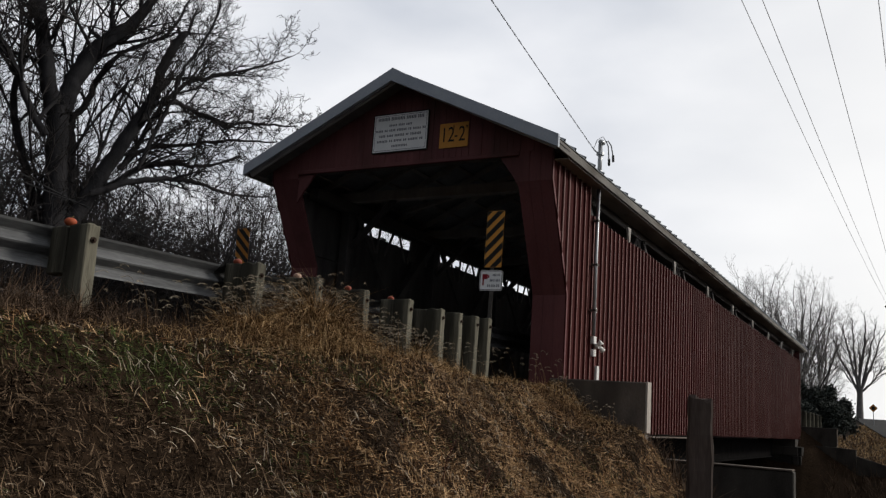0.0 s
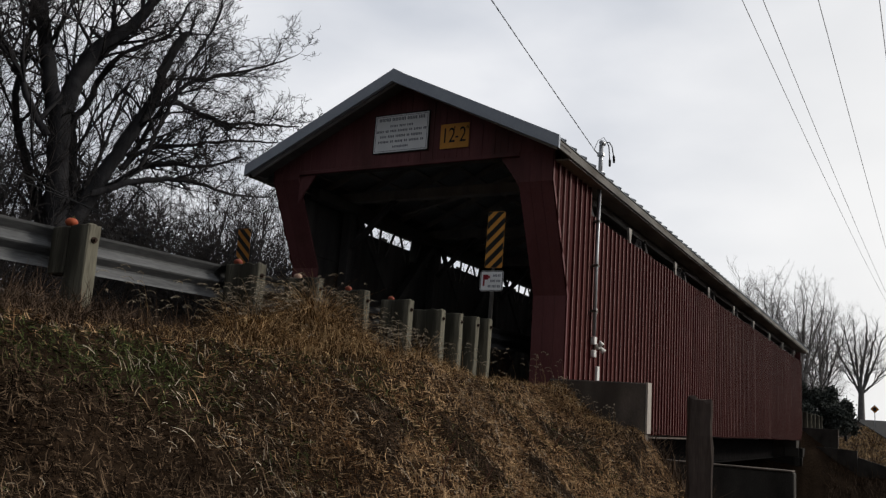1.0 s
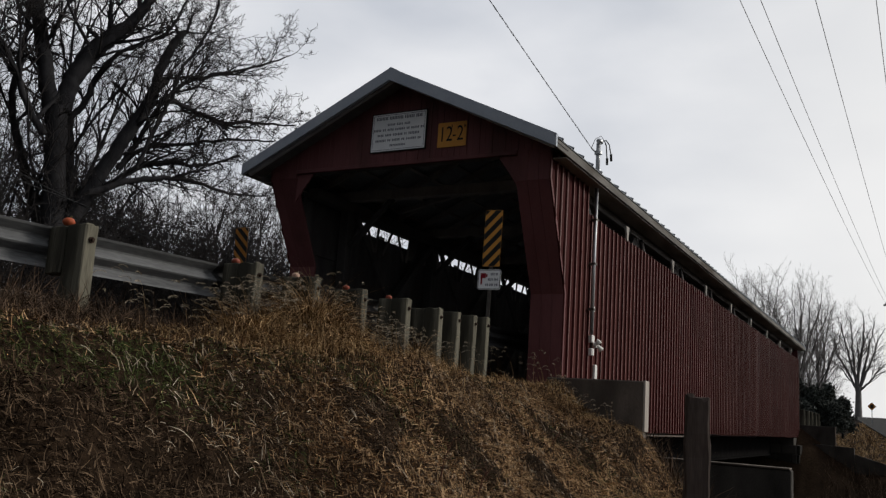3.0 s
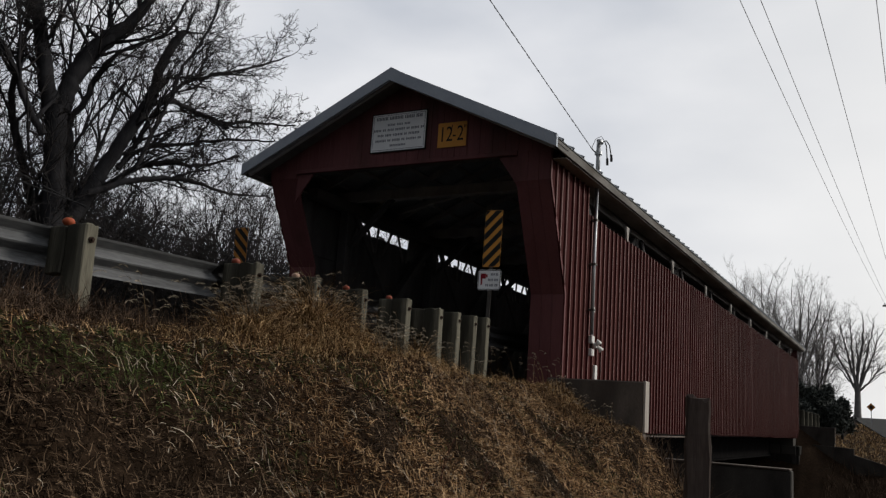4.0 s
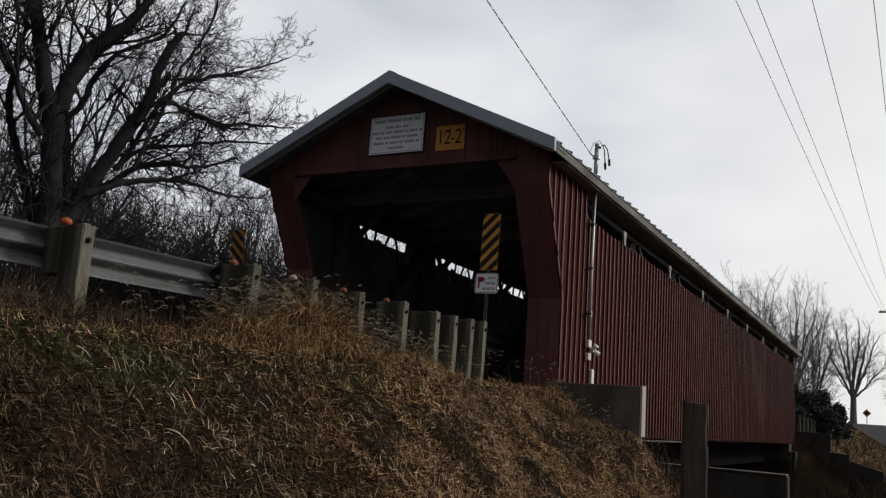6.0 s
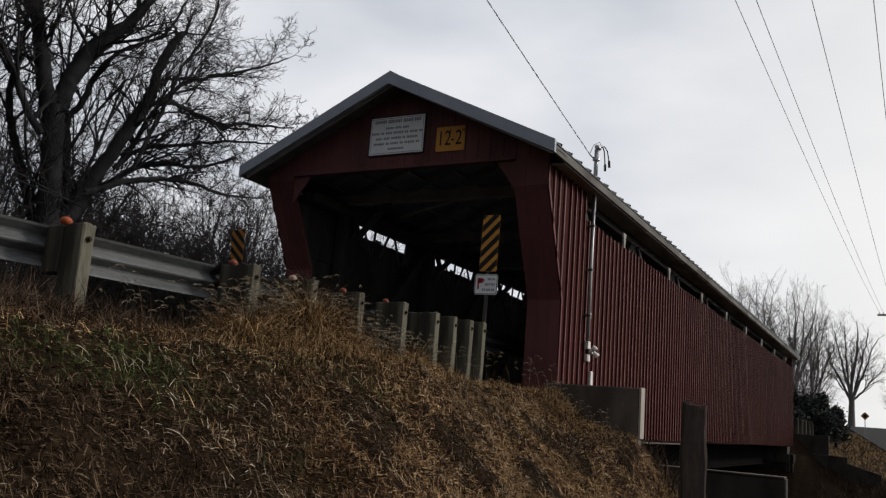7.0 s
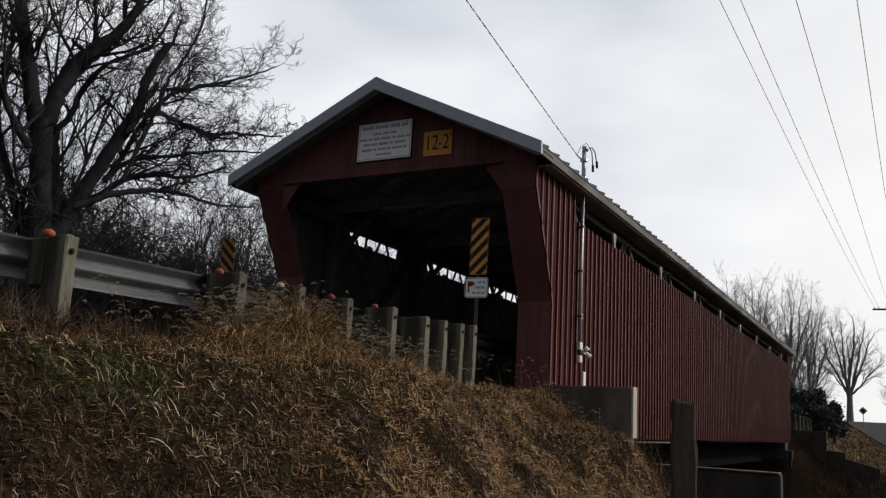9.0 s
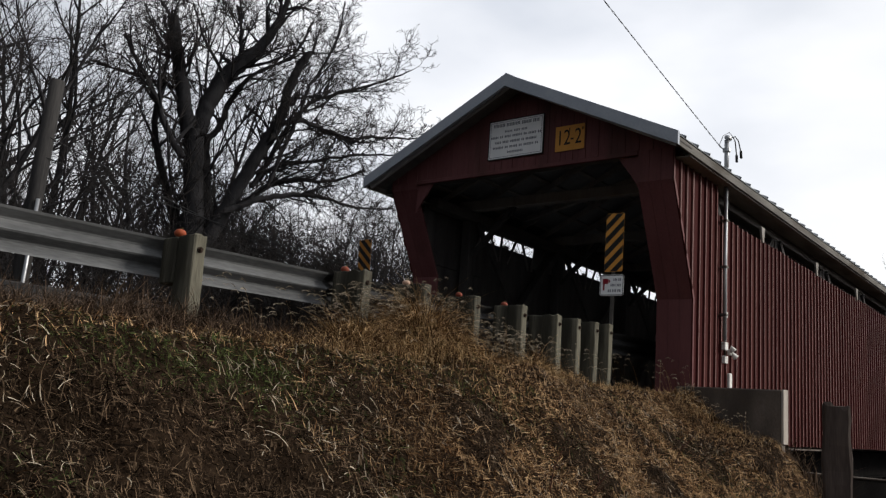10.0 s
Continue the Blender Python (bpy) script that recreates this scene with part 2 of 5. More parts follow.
def part(name, bm, material, parent=None, label="", m=None, smooth=False, kind=""):
    ob = new(name, bm if isinstance(bm, bpy.types.Mesh) else mesh_of(name, bm, material, smooth))
    if parent is not None:
        ob.parent = parent
    if m is not None:
        ob.matrix_basis = m
    return tagged(ob, label, kind=kind)


def arrays(name, verts, faces, material, parent=None, label="", kind="", smooth=False):
    """One mesh from numpy verts (n, 3) and equal-sided faces (m, k)."""
    me = bpy.data.meshes.new(name)
    v, f = np.asarray(verts, np.float32), np.asarray(faces, np.int32)
    me.vertices.add(len(v))
    me.vertices.foreach_set("co", v.ravel())
    me.loops.add(f.size)
    me.loops.foreach_set("vertex_index", f.ravel())
    me.polygons.add(len(f))
    me.polygons.foreach_set("loop_start", np.arange(0, f.size, f.shape[1], dtype=np.int32))
    me.update(calc_edges=True)
    me.validate()
    me.materials.append(material)
    if smooth:
        me.shade_smooth()
    ob = new(name, me)
    if parent is not None:
        ob.parent = parent
    return tagged(ob, label, kind=kind)


def add_box(bm, lo, hi, bevel=0.0, m=None):
    lo, hi = Vector(lo), Vector(hi)
    r = bmesh.ops.create_cube(bm, size=1)
    vs = r["verts"]
    for v in vs:
        v.co = Vector([(lo[i] + hi[i]) / 2 + v.co[i] * (hi[i] - lo[i]) for i in range(3)])
    if bevel:
        es = list({e for v in vs for e in v.link_edges})
        out = bmesh.ops.bevel(bm, geom=es, offset=bevel, segments=1, affect="EDGES", profile=0.5)
        vs = list({v for f in out["faces"] for v in f.verts} | {v for v in vs if v.is_valid})
    if m is not None:
        bmesh.ops.transform(bm, matrix=m, verts=vs)
    return vs


def box(lo, hi, bevel=0.0, m=None):
    bm = bmesh.new()
    add_box(bm, lo, hi, bevel, m)
    return bm


def beam(a, b, w, h, bevel=0.008):
    """A squared timber from a to b, w across and h deep."""
    a, b = Vector(a), Vector(b)
    d = b - a
    return box((-w / 2, -h / 2, 0), (w / 2, h / 2, d.length), bevel, Matrix.Translation(a) @ d.to_track_quat("Z", "Y").to_matrix().to_4x4())


def prism(profile, axis, lo, hi, bm=None):
    """A closed outline of (u, v) pushed from lo to hi along an axis: 'y' takes (x, z), 'x' takes (y, z)."""
    bm = bm or bmesh.new()
    put = (lambda u, v, w: (u, w, v)) if axis == "y" else (lambda u, v, w: (w, u, v))
    a = [bm.verts.new(put(u, v, lo)) for u, v in profile]
    b = [bm.verts.new(put(u, v, hi)) for u, v in profile]
    bm.faces.new(a)
    bm.faces.new(b[::-1])
    for i in range(len(a)):
        j = (i + 1) % len(a)
        bm.faces.new((a[j], a[i], b[i], b[j]))
    bmesh.ops.recalc_face_normals(bm, faces=bm.faces)
    return bm


def add_tube(bm, pts, radii, sides=8, cap=True):
    pts = [Vector(p) for p in pts]
    rings = []
    for i, p in enumerate(pts):
        d = (pts[min(i + 1, len(pts) - 1)] - pts[max(i - 1, 0)]).normalized()
        q = d.to_track_quat("Z", "Y")
        r = radii[i] if isinstance(radii, (list, tuple)) else radii
        rings.append([bm.verts.new(p + q @ Vector((r * math.cos(k * math.tau / sides), r * math.sin(k * math.tau / sides), 0))) for k in range(sides)])
    for a, b in zip(rings, rings[1:]):
        for k in range(sides):
            j = (k + 1) % sides
            bm.faces.new((a[k], a[j], b[j], b[k]))
    if cap:
        bm.faces.new(rings[0][::-1])
        bm.faces.new(rings[-1])
    return bm


def tube(pts, radii, sides=8):
    return add_tube(bmesh.new(), pts, radii, sides)

# ---- the ground ----
def smooth(a, b, x):
    t = min(max((x - a) / (b - a), 0), 1)
    return t * t * (3 - 2 * t)


ROAD_Z = 0.72


def road_x(y):
    """Middle of the low road that climbs the hill beyond the creek."""
    return 6.7 - 0.127 * (min(max(y, 30), 100) - 47)


def low_z(y):
    """Level of the low side, rising to the crest of the hill."""
    return max(-1.3, min(-0.28 + 0.063 * (y - 47), 2.15))


def ground_z(x, y):
    """Road embankment up to the portal, its grassy bank, the low side, the creek under the bridge, the hill."""
    bumps = 0.075 * noise.noise((x * 1.3, y * 1.3, 0)) + 0.055 * noise.noise((x * 3.4, y * 3.4, 4))
    if -14 < y < 1 and -1 < x < 5:  # lumpy mat of old grass
        bumps += 0.09 * abs(noise.noise((x * 2.7, y * 2.7, 9))) - 0.025
    low = low_z(y)
    edge = 0.12 * noise.noise((0, y * 0.5, 7))
    if x > -3:
        z = min(ROAD_Z - 0.15 * smooth(-1.5, -0.8, x), 0.50 - 0.78 * (x - 0.2 + edge))
        z = max(z, low)
        if y < 1:
            z += 0.16 * math.exp(-((x - 0.15) / 0.5) ** 2) * math.exp(-((y + 5.3) / 1.3) ** 2)
    else:
        z = min(ROAD_Z, ROAD_Z - 0.45 * (-7.2 - x))
        z = max(z, -0.6 + 0.02 * max(y, 0))
    if -5 < y < 3 and x > -1:  # a level shelf beside the wing wall
        z += math.exp(-((y + 0.5) / 1.3) ** 2) * (0.46 * math.exp(-((x - 1.35) / 0.42) ** 2) + 0.12 * math.exp(-((x - 0.3) / 0.4) ** 2))
    k = smooth(-0.15, 2.4, y - 0.25 * max(x, 0)) * (1 - smooth(27.5, 32.5, y))
    creek = -2.8 + 0.5 * noise.noise((x * 0.3, y * 0.3, 2))
    z = z * (1 - k) + min(z, creek) * k
    return z + bumps * (1.0 if x > -0.9 or x < -7 else 0.15)


def make_ground():
    xs = np.unique(np.concatenate([np.linspace(-1500, -60, 8), np.linspace(-60, -8, 24), np.linspace(-8, -1, 20), np.linspace(-1, 3, 68), np.linspace(3, 5, 15), np.linspace(5, 60, 34), np.linspace(60, 1500, 8)]))
    ys = np.unique(np.concatenate([np.linspace(-1500, -40, 8), np.linspace(-40, -14, 12), np.linspace(-14, -11.2, 20), np.linspace(-11.2, 0.2, 191), np.linspace(0.2, 4, 30), np.linspace(4, 45, 60), np.linspace(45, 120, 50), np.linspace(120, 2500, 10)]))
    v = [(x, y, ground_z(x, y)) for y in ys for x in xs]
    nx = len(xs)
    f = [(j * nx + i, j * nx + i + 1, (j + 1) * nx + i + 1, (j + 1) * nx + i) for j in range(len(ys) - 1) for i in range(nx - 1)]
    return tagged(arrays("ground", v, f, SOIL, smooth=True), "brown thatch and soil ground with a steep bank", "ground", kind="structure")


def strip(name, rows, material, label, category):
    """A paved strip from rows of (x left, x right, y, z), 6 cm thick."""
    bm = bmesh.new()
    last = None
    for a, b, y, z in rows:
        now = [bm.verts.new(q) for q in ((a, y, z), (b, y, z), (b, y, z - 0.06), (a, y, z - 0.06))]
        if last:
            for k in range(4):
                bm.faces.new((last[k], last[(k + 1) % 4], now[(k + 1) % 4], now[k]))
        else:
            bm.faces.new(now)
        last = now
    bm.faces.new(last[::-1])
    bmesh.ops.recalc_face_normals(bm, faces=bm.faces)
    return tagged(part(name, bm, material), label, category, kind="structure")


make_ground()
strip("road", [(-5.7, -1.6, y, ROAD_Z + 0.07) for y in (-80, -40, -20, -10, -0.2)], ASPHALT, "worn asphalt road on the embankment", "road")
strip("road_far", [(road_x(y) - 2.6, road_x(y) + 2.6, y, low_z(y) + 0.12) for y in np.linspace(33, 106, 40)], ASPHALT, "grey asphalt road climbing the hill", "road")

# ---- the covered bridge ----
W, L = 5.56, 31.7            # across the side walls, along them
HOOD, RAKE = 0.81, 1.30      # how far gable and roof stand out
EAVE_X, EAVE_Z, RIDGE_Z = 0.275, 4.305, 5.755
SIDE_TOP, FULL_TOP = 3.67, 4.28
JAMB = 0.58
PANEL = 3.58                 # from one truss post to the next
RIB = 0.2405
bridge = thing("covered_bridge", None, "long red metal-sided covered bridge with grey metal roof", "covered bridge")


def roof_at(x, drop=0.0):
    return RIDGE_Z - (RIDGE_Z - EAVE_Z) * abs(x + W / 2) / (W / 2 + EAVE_X) - drop


def ribbed(width, z0, z1, ribs, depth=0.032, top=None, lit_crest=False):
    """A sheet in the plane x = 0 from y = 0 to width, with raised ribs towards +x. top: a height for each y."""
    half = 0.031
    line = [(0.0, 0.0)]
    for k in range(ribs):
        c = (k + 0.5) * width / ribs
        line += [(c - half, 0.0), (c - half * 0.5, depth), (c + half * 0.5, depth), (c + half, 0.0)]
    line.append((width, 0.0))
    bm = bmesh.new()
    lo = [bm.verts.new((x, y, z0)) for y, x in line]
    hi = [bm.verts.new((x, y, top(y) if top else z1)) for y, x in line]
    blo = [bm.verts.new((-0.012, y, z0)) for y in (0, width)]
    bhi = [bm.verts.new((-0.012, y, top(y) if top else z1)) for y in (0, width)]
    for a in range(len(line) - 1):
        f = bm.faces.new((lo[a], lo[a + 1], hi[a + 1], hi[a]))
        # crest faces take the paler red, a painted highlight
        f.material_index = 1 if lit_crest and a % 4 == 2 else 0
    bm.faces.new((blo[0], bhi[0], bhi[1], blo[1]))
    bm.faces.new((lo[0], hi[0], bhi[0], blo[0]))
    bm.faces.new((lo[-1], blo[1], bhi[1], hi[-1]))
    bm.faces.new((lo[0], blo[0], blo[1], lo[-1]))
    bm.faces.new((hi[0], hi[-1], bhi[1], bhi[0]))
    bmesh.ops.recalc_face_normals(bm, faces=bm.faces)
    return bm


def side_walls():
    pw = RIB * 4
    sheet = mesh_of("side_panel", ribbed(pw - 0.004, 0.0, SIDE_TOP, 4, lit_crest=True), RED)
    tall = mesh_of("side_panel_tall", ribbed(pw - 0.004, 0.0, FULL_TOP, 4, lit_crest=True), RED)
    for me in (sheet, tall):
        me.materials.append(LITRIB)
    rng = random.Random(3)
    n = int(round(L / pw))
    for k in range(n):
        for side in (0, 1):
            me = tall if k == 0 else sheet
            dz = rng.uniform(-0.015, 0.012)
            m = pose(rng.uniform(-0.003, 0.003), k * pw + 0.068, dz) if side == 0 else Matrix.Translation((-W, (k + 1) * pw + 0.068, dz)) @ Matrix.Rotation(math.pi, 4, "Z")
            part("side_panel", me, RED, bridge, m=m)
    for x in (-0.012, -W):
        part("corner_strip", box((x, 0.0, 0.0), (x + 0.012, 0.074, FULL_TOP)), RED, bridge)
    # boarding inside the sheets, interior shade put into its dark colour, with the timber girts that carry them
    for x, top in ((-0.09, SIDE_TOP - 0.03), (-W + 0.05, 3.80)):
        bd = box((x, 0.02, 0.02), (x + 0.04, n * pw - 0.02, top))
        part("inner_boarding", bd, SHADEBOARD, bridge)
    part("inner_boarding", box((-W + 0.095, 0.02, 3.0), (-W + 0.13, 2.02, 4.25)), SHADEBOARD, bridge)
    for y in np.arange(4.83, L - 1, PANEL):  # boards over the truss joints
        part("joint_board", prism([(y - 0.62, 4.2), (y + 0.62, 4.2), (y + 0.78, 3.55), (y - 0.86, 3.55)], "x", -W + 0.095, -W + 0.13), SHADETIMBER, bridge)
    return n * pw


CHEEK = {1: (2.12, 3.80), -1: (2.66, 4.16)}  # height of the slanting foot at the wall and at the front


def cheek(side):
    """The side of the hood, cut on the slant, ribbed like the walls."""
    bm = bmesh.new()
    low, high = CHEEK[side]
    foot = lambda y: low + (-y) * (high - low) / HOOD
    prism([(0, foot(0)), (0, FULL_TOP), (-HOOD, FULL_TOP), (-HOOD, foot(-HOOD))], "x", -0.012, 0.0, bm)
    for k in range(4):
        c = -(k + 0.5) * RIB + 0.03
        if c - 0.04 < -HOOD:
            continue
        a, b = c - 0.04, c + 0.04
        prism([(a, foot(a)), (a, FULL_TOP), (b, FULL_TOP), (b, foot(b))], "x", 0.0005, 0.012, bm)
        a, b = c - 0.022, c + 0.022
        # the cheek's rib crests get the same painted highlight
        before = set(bm.faces)
        prism([(a, foot(a)), (a, FULL_TOP), (b, FULL_TOP), (b, foot(b))], "x", 0.012, 0.027, bm)
        for f in set(bm.faces) - before:
            f.material_index = 1
    if side < 0:
        bmesh.ops.transform(bm, matrix=Matrix.Translation((-W, 0, 0)) @ Matrix.Diagonal((-1, 1, 1, 1)), verts=bm.verts)
        bmesh.ops.reverse_faces(bm, faces=bm.faces)
    part("hood_cheek", bm, RED, bridge).data.materials.append(LITRIB)


def portal():
    for side in (1, -1):
        cheek(side)
        low, high = CHEEK[side]
        xa, xb = (-JAMB, -0.014) if side > 0 else (-W + 0.014, -W + JAMB)
        # jamb boards: upright below, leaning out above
        nb = 3
        for k in range(nb):
            a, b = xa + (xb - xa) * k / nb + 0.002, xa + (xb - xa) * (k + 1) / nb - 0.002
            part("jamb_board", prism([(0, 0.3), (0, low), (-HOOD, high), (-HOOD, 4.34), (-HOOD + 0.04, 4.34), (-HOOD + 0.04, high + 0.01), (0.04, low + 0.01), (0.04, 0.3)], "x", a, b), REDWOOD, bridge)
        # knee at the upper corner of the opening
        inner = xa if side > 0 else xb
        d = -1 if side > 0 else 1
        part("corner_brace", prism([(inner, 4.33), (inner + d * 0.42, 4.33), (inner + d * 0.12, 3.92), (inner, 3.72)], "y", -HOOD + 0.045, -HOOD + 0.085), REDWOOD, bridge)
        # corner cap that closes the edge of the cheek
        cx = 0.0 if side > 0 else -W
        part("corner_trim", prism([(0.004, 0.3), (0.004, low + 0.001), (-HOOD - 0.006, high + 0.01), (-HOOD - 0.006, 4.34), (-HOOD + 0.05, 4.34), (-HOOD + 0.05, high + 0.03), (0.054, low + 0.025), (0.054, 0.3)], "x", cx + (0.002 if side > 0 else -0.008), cx + (0.008 if side > 0 else -0.002)), REDWOOD, bridge)
    # gable boards, one sheet rib wide, cut to the roof
    n = 24
    w = W / n
    rng = random.Random(8)
    for k in range(n):
        a, b = -W + k * w + 0.0015, -W + (k + 1) * w - 0.0015
        base = 4.30 + rng.uniform(-0.006, 0.006)
        ys = -HOOD - rng.uniform(0, 0.004)
        top = [(b, roof_at(b, 0.07)), (a, roof_at(a, 0.07))]
        if a < -W / 2 < b:
            top.insert(1, (-W / 2, roof_at(-W / 2, 0.07)))
        bm = prism([(a, base), (b, base), *top], "y", ys, ys + 0.03)
        c = (a + b) / 2
        prism([(c - 0.018, base), (c + 0.018, base), (c + 0.018, roof_at(c + 0.02, 0.08)), (c - 0.018, roof_at(c - 0.02, 0.08))], "y", ys - 0.012, ys, bm)
        part("gable_sheet", bm, REDWOOD, bridge)
    part("lintel_trim", box((-W + JAMB, -HOOD - 0.018, 4.235), (-JAMB, -HOOD + 0.05, 4.30), 0.006), REDWOOD, bridge)
    part("lintel_beam", box((-W + 0.1, -HOOD + 0.06, 4.26), (-0.1, -HOOD + 0.26, 4.40), 0.01), SHADETIMBER, bridge)


def roof():
    y0, y1 = -RAKE, L + 0.7
    pw = 0.94
    n = int(round((y1 - y0) / pw))
    pw = (y1 - y0) / n
    run, rise = W / 2 + EAVE_X, RIDGE_Z - EAVE_Z
    length, ang = math.hypot(run, rise), math.atan2(rise, run)
    bm = ribbed(pw - 0.003, 0, length + 0.02, 2, 0.038)
    sheet = mesh_of("roof_sheet", bm, ROOF)
    rng = random.Random(5)
    for k in range(n):
        for side in (1, -1):
            # local +x (the ribs) points up, local z runs from the eave to the ridge
            xe = EAVE_X if side > 0 else -W - EAVE_X
            up = Vector((-side * math.cos(ang), 0, math.sin(ang)))
            out = Vector((side * math.sin(ang), 0, math.cos(ang)))
            yy = up.cross(out)
            m = Matrix((out, yy, up)).transposed().to_4x4()
            m.translation = Vector((xe, y0 + (k if yy.y > 0 else k + 1) * pw, EAVE_Z + rng.uniform(-0.004, 0.004)))
            part("roof_sheet", sheet, ROOF, bridge, m=m)
    part("ridge_cap", prism([(-W / 2 - 0.16, RIDGE_Z - 0.02), (-W / 2, RIDGE_Z + 0.065), (-W / 2 + 0.16, RIDGE_Z - 0.02), (-W / 2, RIDGE_Z + 0.05)], "y", y0 - 0.01, y1 + 0.01), TRIM, bridge)
    for side in (1, -1):
        xe = EAVE_X if side > 0 else -W - EAVE_X
        part("eave_fascia", box((min(xe - side * 0.01, xe - side * 0.045), y0 + 0.05, EAVE_Z - 0.155), (max(xe - side * 0.01, xe - side * 0.045), y1 - 0.05, EAVE_Z - 0.02), 0.006), EAVEBOARD, bridge, "flaking grey-painted eave board")
        # rake trim in grey metal at both ends
        for ya, yb in ((y0 - 0.03, y0 + 0.03), (y1 - 0.03, y1 + 0.03)):
            part("rake_trim", prism([(-W / 2, RIDGE_Z + 0.045), (xe, EAVE_Z + 0.04), (xe, EAVE_Z - 0.16), (-W / 2, RIDGE_Z - 0.17)], "y", ya, yb), TRIM, bridge, "grey metal rake trim")
        # soffit boards take the pale paint: bounce light and veil put into their colour
        for k in range(3):
            xa = xe - side * (0.05 + 0.13 * k)
            part("soffit_board", box((min(xa, xa - side * 0.127), -HOOD + 0.06, EAVE_Z - 0.175 + 0.004 * k), (max(xa, xa - side * 0.127), y1 - 0.06, EAVE_Z - 0.155 + 0.004 * k)), FASCIA, bridge)
        # soffit boards under the overhang and rafters
        y = y0 + 0.12
        while y < y1 - 0.1:
            a, b = Vector((xe - side * 0.06, y, EAVE_Z - 0.09)), Vector((-W / 2, y, RIDGE_Z - 0.09))
            part("rafter", beam(a, b, 0.05, 0.12, 0.0), DARKWOOD, bridge)
            y += 0.94
    for j in range(5):
        for side in (1, -1):
            t = (j + 0.5) / 5.4
            x = -W / 2 + side * run * t
            part("purlin", box((x - 0.06, y0 + 0.06, roof_at(x) - 0.05), (x + 0.06, y1 - 0.06, roof_at(x) - 0.022)), DARKWOOD, bridge)
    # lookout boards closing the rake overhang
    for side in (1, -1):
        xe = EAVE_X if side > 0 else -W - EAVE_X
        part("rake_soffit", prism([(-W / 2, RIDGE_Z - 0.06), (xe, EAVE_Z - 0.06), (xe, EAVE_Z - 0.085), (-W / 2, RIDGE_Z - 0.085)], "y", y0 + 0.035, -HOOD + 0.02), SHADETIMBER, bridge)


def truss():
    """Timber trusses inside both walls, the tie beams and the deck."""
    for x in (-0.32, -W + 0.32):
        # chords, posts and braces carry the dim interior in their dark colour
        part("top_chord", box((x - 0.12, 0.05, 4.02), (x + 0.12, L - 0.05, 4.22), 0.012), SHADETIMBER, bridge)
        part("bottom_chord", box((x - 0.14, 0.05, 0.1), (x + 0.14, L - 0.05, 0.45), 0.012), SHADEBOARD, bridge)
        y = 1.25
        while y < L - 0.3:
            part("truss_post", box((x - 0.1, y - 0.1, 0.4), (x + 0.1, y + 0.1, 4.05), 0.01), SHADEBOARD, bridge)
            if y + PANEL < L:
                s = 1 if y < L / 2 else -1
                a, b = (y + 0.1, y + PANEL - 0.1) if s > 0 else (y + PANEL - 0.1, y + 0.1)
                part("truss_diagonal", beam((x, a, 0.45), (x, b, 4.02), 0.18, 0.16), SHADEBOARD, bridge)
                part("counter_brace", beam((x + 0.13, b, 0.5), (x + 0.13, a, 4.0), 0.07, 0.12), SHADEBOARD, bridge)
            y += PANEL
    for y in np.arange(1.25, L, PANEL):
        part("tie_beam", box((-W + 0.1, y - 0.09, 4.22), (-0.1, y + 0.09, 4.42), 0.01), DARKWOOD, bridge)
        for x, d in ((-0.45, -1), (-W + 0.45, 1)):
            part("knee_brace", beam((x, y, 3.3), (x + d * 0.95, y, 4.25), 0.1, 0.1), SHADEBOARD, bridge)
    for y in np.arange(1.9, L - 1, PANEL):
        a, b = (-0.3, y - 1.4), (-W + 0.3, y + 1.4)
        part("sway_brace", beam((a[0], a[1], 4.5), (b[0], b[1], 4.5), 0.1, 0.1), DARKWOOD, bridge)
    part("deck", box((-W + 0.1, 0.0, 0.52), (-0.1, L, 0.70)), DARKWOOD, bridge)
    for y in np.arange(1.2, L, 1.5):
        part("floor_beam", box((-W + 0.05, y - 0.08, 0.12), (-0.05, y + 0.08, 0.5)), DARKWOOD, bridge)
    # deep girders that carry the deck, underside shade put into their near-black colour, and the ledge under the near
    # sheets
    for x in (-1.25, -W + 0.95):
        g = part("girder", box((x, 1.5, -0.80), (x + 0.24, L - 1.6, -0.10), 0.01), SHADESTEEL, bridge, "deep dark girder")
        part("flange", box((x - 0.06, 1.5, -0.86), (x + 0.30, L - 1.6, -0.802), 0.006), SHADESTEEL, g)
    part("ledge", box((-0.04, 4.6, -0.075), (0.09, 9.2, -0.045), 0.006), CONCRETE, bridge, "stained ledge under the sheets")
    # sill timbers under both side walls
    for x in (-1.9, -W + 1.64):
        part("sill_timber", box((x, 0.1, -0.30), (x + 0.26, L - 0.1, -0.012), 0.01), SHADETIMBER, bridge)
    # thin lattice laths that cross the open strip above the far wall
    rng = random.Random(12)
    for k in range(int((L - 3) / 0.42)):
        y, d = 1.9 + 0.42 * k + rng.uniform(-0.06, 0.06), (0.42, -0.42, 0.12)[k % 3]
        part("lattice_lath", beam((-W + 0.16, y - d / 2, 3.45), (-W + 0.16, y + d / 2 + rng.uniform(-0.05, 0.05), 4.22), 0.03, 0.055, 0.0), SHADETIMBER, bridge)
    # pale knee brackets in the open strip under the eaves
    for y in np.arange(3.15, L - 0.6, 3.63):
        for s, x in ((1, 0.0), (-1, -W)):
            part("eave_bracket", prism([(y - 0.035, 3.62), (y + 0.035, 3.62), (y + 0.10, 3.90), (y - 0.10, 3.90)], "x", min(x + s * 0.02, x + s * 0.06), max(x + s * 0.02, x + s * 0.06)), FASCIA, bridge, "pale weathered eave bracket")
